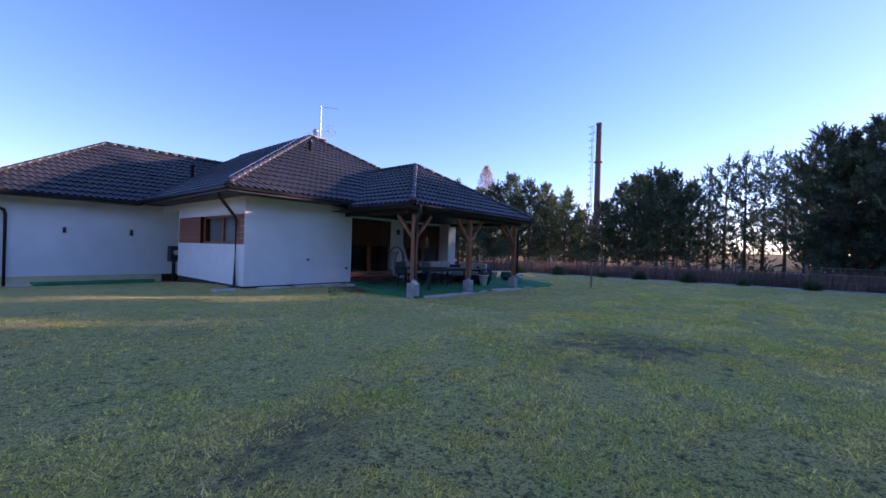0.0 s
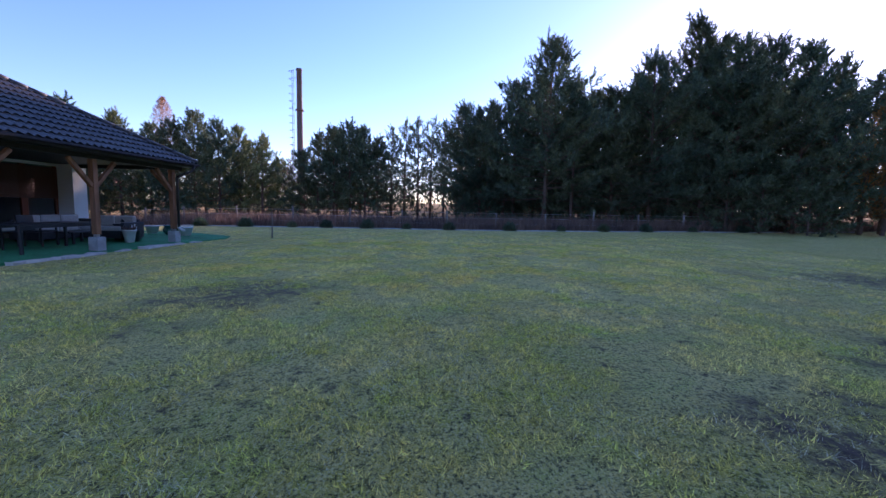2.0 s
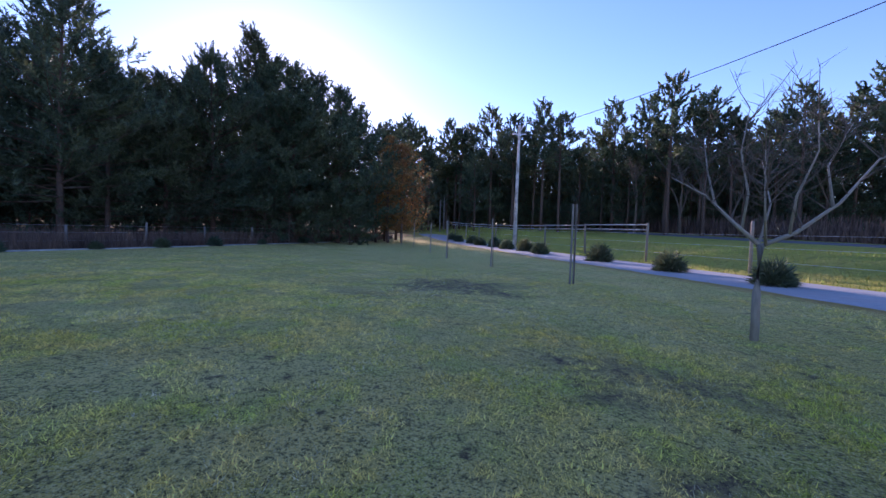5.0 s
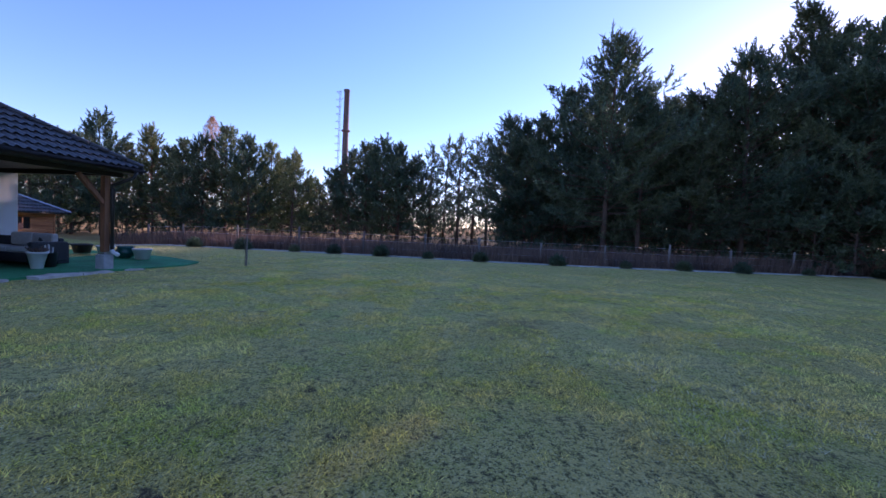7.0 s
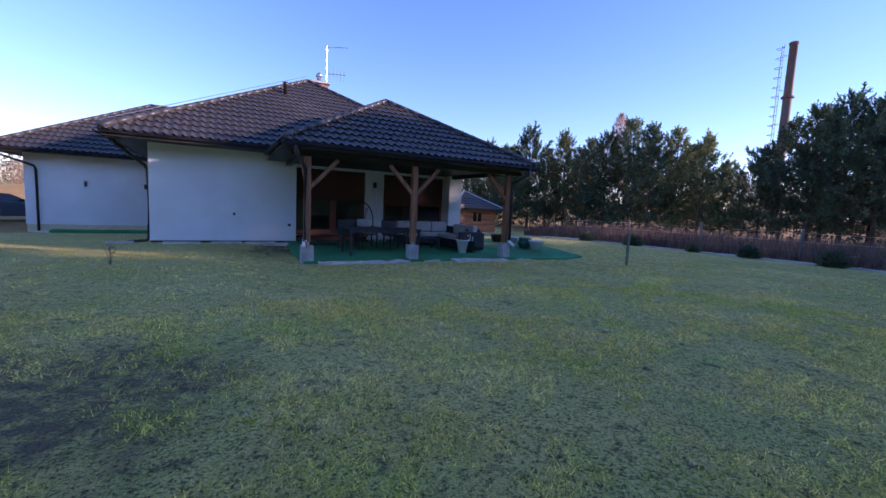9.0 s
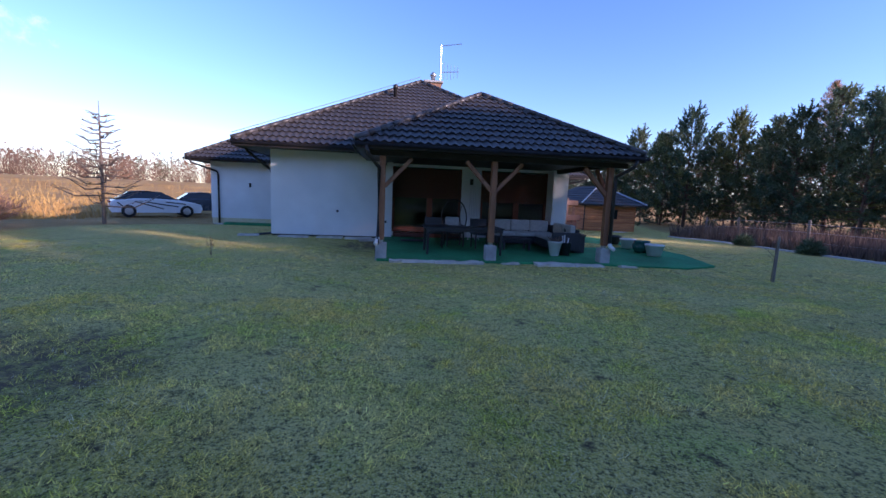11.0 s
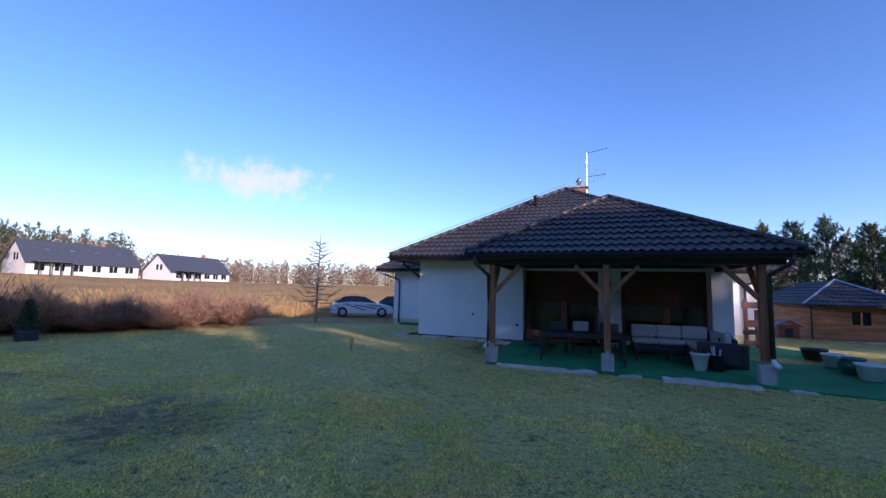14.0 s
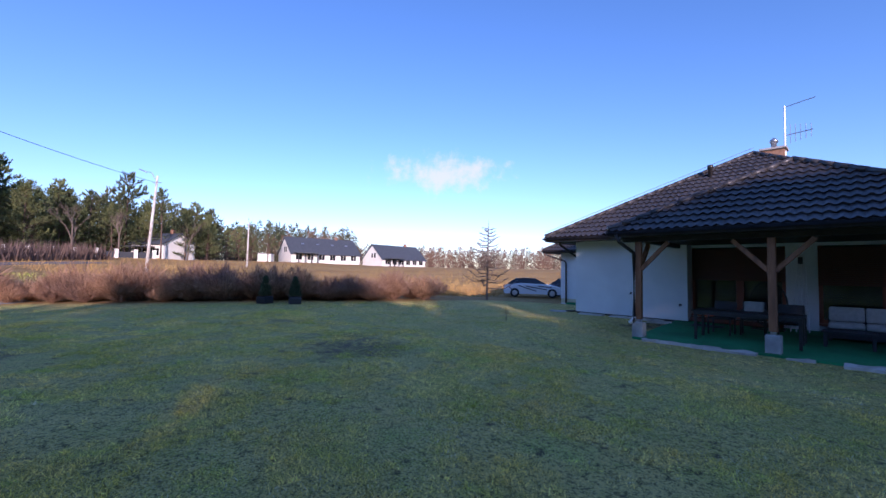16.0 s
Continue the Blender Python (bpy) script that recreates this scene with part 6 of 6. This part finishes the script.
# Thin black sheet on the front stands in for the opening's shade.
part("doorway", boxm(-0.16, -0.404, 0.05, 0.16, -0.39, 0.48, 0.002), M_BLACK, kennel)
for s in (-1, 1):
    part("roof_panel", beam((s * 0.56, 0.05, 0.58), (0, 0.05, 0.88), 1.1, 0.035), M_GUTTER, kennel)
log = thing("white_plank", (19.9, 25.4, lie(19.9, 25.4)), 4, "pale plank lying on the grass by the shed", "plank")
part("plank", boxm(-0.8, -0.08, 0, 0.8, 0.08, 0.06, 0.01), M_SLAB, log)


# ---- cars ----
def car(x, y, rz, paint, label, length=4.35, decals=False):
    t = thing("car", (x, y, lie(x, y) + 0.02), rz, label, "car", "cars on the drive")
    L, W = length, 1.78
    prof = [(-0.5, 0.42), (-0.495, 0.78), (-0.46, 0.90), (-0.30, 0.98), (-0.24, 1.02), (-0.05, 1.02), (0.16, 0.98), (0.23, 0.94), (0.40, 0.82), (0.48, 0.70), (0.50, 0.48), (0.48, 0.24), (-0.48, 0.26)]
    bm = bmesh.new()
    ringsv = []
    for w, s in ((-0.5, 0.93), (-0.46, 1.0), (0.46, 1.0), (0.5, 0.93)):
        ringsv.append([bm.verts.new((px * L * (0.985 if abs(w) == 0.5 else 1), w * W, 0.24 + (pz - 0.24) * s)) for px, pz in prof])
    for a, b in zip(ringsv, ringsv[1:]):
        for k in range(len(prof)):
            j = (k + 1) % len(prof)
            bm.faces.new((a[k], a[j], b[j], b[k]))
    bm.faces.new(ringsv[0])
    bm.faces.new(ringsv[-1][::-1])
    bmesh.ops.recalc_face_normals(bm, faces=bm.faces)
    part("body", bm, paint, t)
    cab = [(-0.44, 0.97), (-0.30, 1.36), (-0.12, 1.42), (0.04, 1.38), (0.22, 0.97)]
    bm = bmesh.new()
    ra_, rb_ = ([bm.verts.new((px * L, s * (0.45 if pz < 1 else 0.36) * W, pz)) for px, pz in cab] for s in (-1, 1))
    for k in range(len(cab) - 1):
        bm.faces.new((ra_[k], ra_[k + 1], rb_[k + 1], rb_[k]))
    bm.faces.new(ra_[::-1])
    bm.faces.new(rb_)
    bmesh.ops.recalc_face_normals(bm, faces=bm.faces)
    part("cabin_glass", bm, M_DARKGLASS, t)
    bm = bmesh.new()
    a = [bm.verts.new((px * L, s * 0.365 * W, pz)) for s in (-1, 1) for px, pz in ((-0.31, 1.37), (-0.12, 1.435), (0.045, 1.395))]
    bm.faces.new((a[0], a[1], a[4], a[3]))
    bm.faces.new((a[1], a[2], a[5], a[4]))
    bmesh.ops.solidify(bm, geom=bm.faces[:], thickness=0.03)
    part("roof_panel", bm, M_BLACK if decals else paint, t)
    for sx in (-0.31, 0.31):
        for sy in (-0.5, 0.5):
            wh = part("wheel", lathe([(0.2, -0.11), (0.3, -0.11), (0.33, -0.08), (0.33, 0.08), (0.3, 0.11), (0.2, 0.11)], 22), M_RUBBER, t, smooth=True)
            wh.matrix_basis = pose(sx * L, sy * W * 0.93, 0.33, 90)
            part("rim", lathe([(0.05, -0.125), (0.19, -0.118), (0.2, -0.1), (0.2, 0.1), (0.19, 0.118), (0.05, 0.125)], 14), M_METAL, wh)
    for sy in (-0.36, 0.36):
        part("headlight", boxm(0.455 * L, sy * W - 0.18, 0.62, 0.497 * L, sy * W + 0.18, 0.74, 0.02), M_GLASS, t)
        part("tail_light", boxm(-0.503 * L, sy * W - 0.2, 0.74, -0.48 * L, sy * W + 0.2, 0.86, 0.02), M_DOG, t)
    part("grille", boxm(0.49 * L, -0.45, 0.40, 0.504 * L, 0.45, 0.6, 0.01), M_BLACK, t)
    if decals:
        for (x0, z0), (x1, z1) in (((-0.25, 0.86), (0.05, 0.46)), ((-0.12, 0.82), (0.22, 0.58)), ((-0.42, 0.8), (-0.36, 0.55)), ((0.08, 0.84), (0.3, 0.74))):
            part("stripe", beam((x0 * L, -0.5 * W - 0.002, z0), (x1 * L, -0.5 * W - 0.002, z1), 0.012, 0.06, 0.0), M_BLACK, t, "black paint stripe")
    return t


car(-7.65, 26.2, 34, M_CARWHITE, "white car with black stripes parked on the drive", 4.3, True)
car(-6.4, 30.2, 30, M_CARDARK, "dark blue car parked behind the white one", 4.2)


# ---- neighbours' houses across the meadow ----
def gable_house(x, y, rz, L, W, wall_h, ridge_h, label):
    g = lie(x, y)
    t = thing("neighbour_house", (x, y, g), rz, label, "house", "houses across the meadow")
    part("wall", boxm(-L / 2, -W / 2, -1, L / 2, W / 2, wall_h), M_FARWHITE, t)
    for s in (-1, 1):
        bm = bmesh.new()
        q = [bm.verts.new((s * L / 2 - s * 0.02 * k, yy, zz)) for k in (0, 15) for yy, zz in ((-W / 2, wall_h), (W / 2, wall_h), (0, ridge_h - 0.1))]
        bm.faces.new(q[:3])
        bm.faces.new(q[3:][::-1])
        for a, b in ((0, 1), (1, 2), (2, 0)):
            bm.faces.new((q[a], q[b], q[b + 3], q[a + 3]))
        bmesh.ops.recalc_face_normals(bm, faces=bm.faces)
        part("gable", bm, M_FARWHITE, t)
        part("roof_slope", beam((0, s * (W / 2 + 0.5), wall_h - 0.25), (0, 0, ridge_h), L + 0.8, 0.18, 0.0), M_FARROOF, t)
    for k in range(3):
        part("gable_window", boxm(-L / 2 - 0.05, -1.6 + k * 1.3, wall_h + 0.4, -L / 2 - 0.005, -0.9 + k * 1.3, wall_h + 1.8), M_DARKGLASS, t) if k < 2 else None
    for k in range(6):
        px = -L / 2 + 2 + k * (L - 4) / 5
        w = part("window", boxm(px - 0.8, -W / 2 - 0.03, 0.6, px + 0.8, -W / 2 - 0.004, 2.1), M_DARKGLASS, t)
        part("frame", boxm(px - 0.04, -W / 2 - 0.05, 0.6, px + 0.04, -W / 2 - 0.032, 2.1), M_FARWHITE, w)
    for k in range(4):
        px = -L / 2 + 4 + k * (L - 7) / 3
        f = (W / 4) / (W / 2 + 0.5)
        part("roof_window", beam((px, -W / 4 - 0.5, wall_h + (ridge_h - wall_h) * 0.42), (px, -W / 4 + 0.5, wall_h + (ridge_h - wall_h) * 0.62), 0.8, 0.12, 0.0), M_METAL, t)
    part("chimney", boxm(L * 0.22, -0.4, ridge_h - 0.8, L * 0.22 + 0.7, 0.4, ridge_h + 0.8), M_BRICK, t)
    for k in range(4):
        part("porch_post", boxm(-L / 2 + 1 + k * 1.7, -W / 2 - 2.6, -0.5, -L / 2 + 1.2 + k * 1.7, -W / 2 - 2.4, 2.3), M_BLACK, t)
    part("porch_roof", boxm(-L / 2 + 0.6, -W / 2 - 2.8, 2.3, -L / 2 + 6.8, -W / 2 - 0.02, 2.5), M_FARROOF, t)
    return t


CX, CY = 9.53, -0.36


def from_end(az, d):
    return CX + d * math.sin(radians(az)), CY + d * math.cos(radians(az))


x, y = from_end(-62.0, 125)
gable_house(x, y, 84, 20, 11, 2.3, 6.9, "white gabled house with slate-grey roof across the meadow")
x, y = from_end(-52.0, 135)
gable_house(x, y, 92, 18, 10, 2.2, 6.7, "white gabled house with slate-grey roof across the meadow")
x, y = from_end(-79.5, 112)
gable_house(x, y, 30, 9, 8, 3.2, 5.6, "small white house among trees across the meadow")
# pale boundary wall before the western forest
wx = thing("boundary_wall", (0, 0, 0), 0, "grey fence with pale pillars before the western forest", "wall")
for k in range(9):
    px, py = from_end(-94 + k * 1.7, 95 + k * 0.6)
    part("pillar", boxm(px - 0.3, py - 0.3, lie(px, py) - 0.5, px + 0.3, py + 0.3, lie(px, py) + 1.7), M_FARWHITE, wx)
    if k < 8:
        qx, qy = from_end(-94 + (k + 1) * 1.7, 95 + (k + 1) * 0.6)
        part("panel", beam((px, py, lie(px, py) + 0.6), (qx, qy, lie(qx, qy) + 0.6), 0.1, 1.2, 0.0), M_BOXGREY, wx)
sign = thing("white_container", (*from_end(-68.6, 118), lie(*from_end(-68.6, 118))), 50, "small white site container in the meadow", "container")
part("body", boxm(-1.8, -1, -0.2, 1.8, 1, 2.0, 0.05), M_FARWHITE, sign)


# ---- a small fair-weather cloud, far off ----
def cloud_material():
    m = bpy.data.materials.new("glowing_cloud")
    m.use_nodes = True
    n, l = m.node_tree.nodes, m.node_tree.links
    n.remove(n["Principled BSDF"])
    tc = n.new("ShaderNodeTexCoord")
    mp = n.new("ShaderNodeMapping")
    mp.inputs["Scale"].default_value = (1 / 250.0, 1.0, 1 / 84.0)
    l.new(tc.outputs["Object"], mp.inputs["Vector"])
    ln = n.new("ShaderNodeVectorMath")
    ln.operation = "LENGTH"
    l.new(mp.outputs[0], ln.inputs[0])

    def tex(sc, det):
        t = n.new("ShaderNodeTexNoise")
        t.inputs["Scale"].default_value, t.inputs["Detail"].default_value, t.inputs["Roughness"].default_value = sc, det, 0.62
        l.new(tc.outputs["Object"], t.inputs["Vector"])
        return t.outputs["Fac"]

    def math_node(op, a, b):
        k = n.new("ShaderNodeMath")
        k.operation = op
        for s, v in zip(k.inputs, (a, b)):
            if isinstance(v, float):
                s.default_value = v
            else:
                l.new(v, s)
        return k.outputs[0]

    d = math_node("SUBTRACT", math_node("MULTIPLY", tex(0.017, 9), 2.1), ln.outputs["Value"])
    r = n.new("ShaderNodeMapRange")
    r.inputs["From Min"].default_value, r.inputs["From Max"].default_value, r.inputs["To Max"].default_value = 0.25, 1.05, 0.75
    r.interpolation_type = "SMOOTHSTEP"
    l.new(d, r.inputs["Value"])
    # The cloud's sunlit white is emitted by the card itself.
    em = n.new("ShaderNodeEmission")
    em.inputs["Color"].default_value = (1.0, 0.93, 0.93, 1)
    em.inputs["Strength"].default_value = 0.62
    tr = n.new("ShaderNodeBsdfTransparent")
    mx = n.new("ShaderNodeMixShader")
    l.new(r.outputs[0], mx.inputs[0])
    l.new(tr.outputs[0], mx.inputs[1])
    l.new(em.outputs[0], mx.inputs[2])
    l.new(mx.outputs[0], n["Material Output"].inputs["Surface"])
    return m


cx, cy = from_end(-45.3, 1200)
bm = bmesh.new()
q = [bm.verts.new(p) for p in ((-310, 0, -110), (310, 0, -110), (310, 0, 110), (-310, 0, 110))]
bm.faces.new(q)
cloud = new("backdrop_cloud", mesh_of("backdrop_cloud", bm, cloud_material()))
cloud.matrix_basis = pose(cx, cy, 287, 0, 0, 45.3)
tagged(cloud, "small puffy white cloud in a clear sky", "cloud", kind="structure")


# ---- lawn blades ----
def lawn_points(count, x0, x1, y0, y1, seed, patch=0.0, least=-9.0):
    rng = np.random.default_rng(seed)
    p = np.stack([rng.uniform(x0, x1, count), rng.uniform(y0, y1, count)], 1)
    # clumping
    keep = []
    for x, y in p:
        if 5.2 < x < 14.9 and y > 10.6:
            continue
        if y > 14.2 and 1.2 < x < 15:
            continue
        u, n = edge_un(x, y)
        if n > 0.3 or x < hedge_x(y) - 0.3:
            continue
        c = noise.noise((x * 1.7, y * 1.7, 0.5)) + 0.6 * noise.noise((x * 5, y * 5, 4.0))
        if c < -0.10:
            continue
        if patch and noise.noise((x * patch + 31.0, y * patch, 7.5)) + 0.35 * noise.noise((x * patch * 3.1, y * patch * 3.1, 2.5)) < least:
            continue
        dirt = zone(x, y)[2]
        if rng.random() < dirt * 0.85:
            continue
        keep.append((x, y, lie(x, y) - 0.006))
    return np.array(keep)


def lawn_field(name, mat, pts, seed, h0, h1, w0, w1, label, k=8, lean=0.85):
    """Tufts of k blades, leaning every way."""
    rng = np.random.default_rng(seed)
    base = np.repeat(pts, k, 0) + np.concatenate([rng.normal(0, 0.028, (len(pts) * k, 2)), np.zeros((len(pts) * k, 1))], 1)
    n = len(base)
    d = unit(np.concatenate([rng.normal(0, lean, (n, 2)), np.ones((n, 1))], 1))
    tuft = np.repeat(rng.uniform(0.5, 1.4, len(pts)) ** 1.5, k)
    ob = new(name, raw_mesh(name, blades(rng, base, d, rng.uniform(h0, h1, n) * tuft, rng.uniform(w0, w1, n)), 0, mat))
    tagged(ob, label, "grass", kind="stuff")


M_LAWNBLADE = ground_material(True)
lawn_field("lawn_grass", M_LAWNBLADE, lawn_points(60000, -9, 17, -10, 12, 61), 62, 0.018, 0.050, 0.006, 0.012, "short patchy green lawn grass")
lawn_field("lawn_grass", M_LAWNBLADE, lawn_points(95000, -5.5, 12.5, -4.5, 6.5, 71), 72, 0.018, 0.055, 0.004, 0.008, "short patchy green lawn grass", 8, 1.0)
lawn_field("pale_lawn_grass", M_FROST, lawn_points(36000, -9, 17, -10, 12, 63, 0.55, 0.08), 64, 0.018, 0.045, 0.005, 0.009, "short pale frosted lawn grass")
lawn_field("pale_lawn_grass", M_FROST, lawn_points(40000, -5.5, 12.5, -4.5, 6.5, 73, 0.9, 0.06), 74, 0.02, 0.06, 0.003, 0.006, "short pale frosted lawn grass", 7, 1.3)
lawn_field("moss", M_MOSS, lawn_points(22000, -9, 17, -10, 12, 65, 1.15, 0.33), 66, 0.012, 0.036, 0.006, 0.012, "bright yellow-green moss tufts in the lawn")
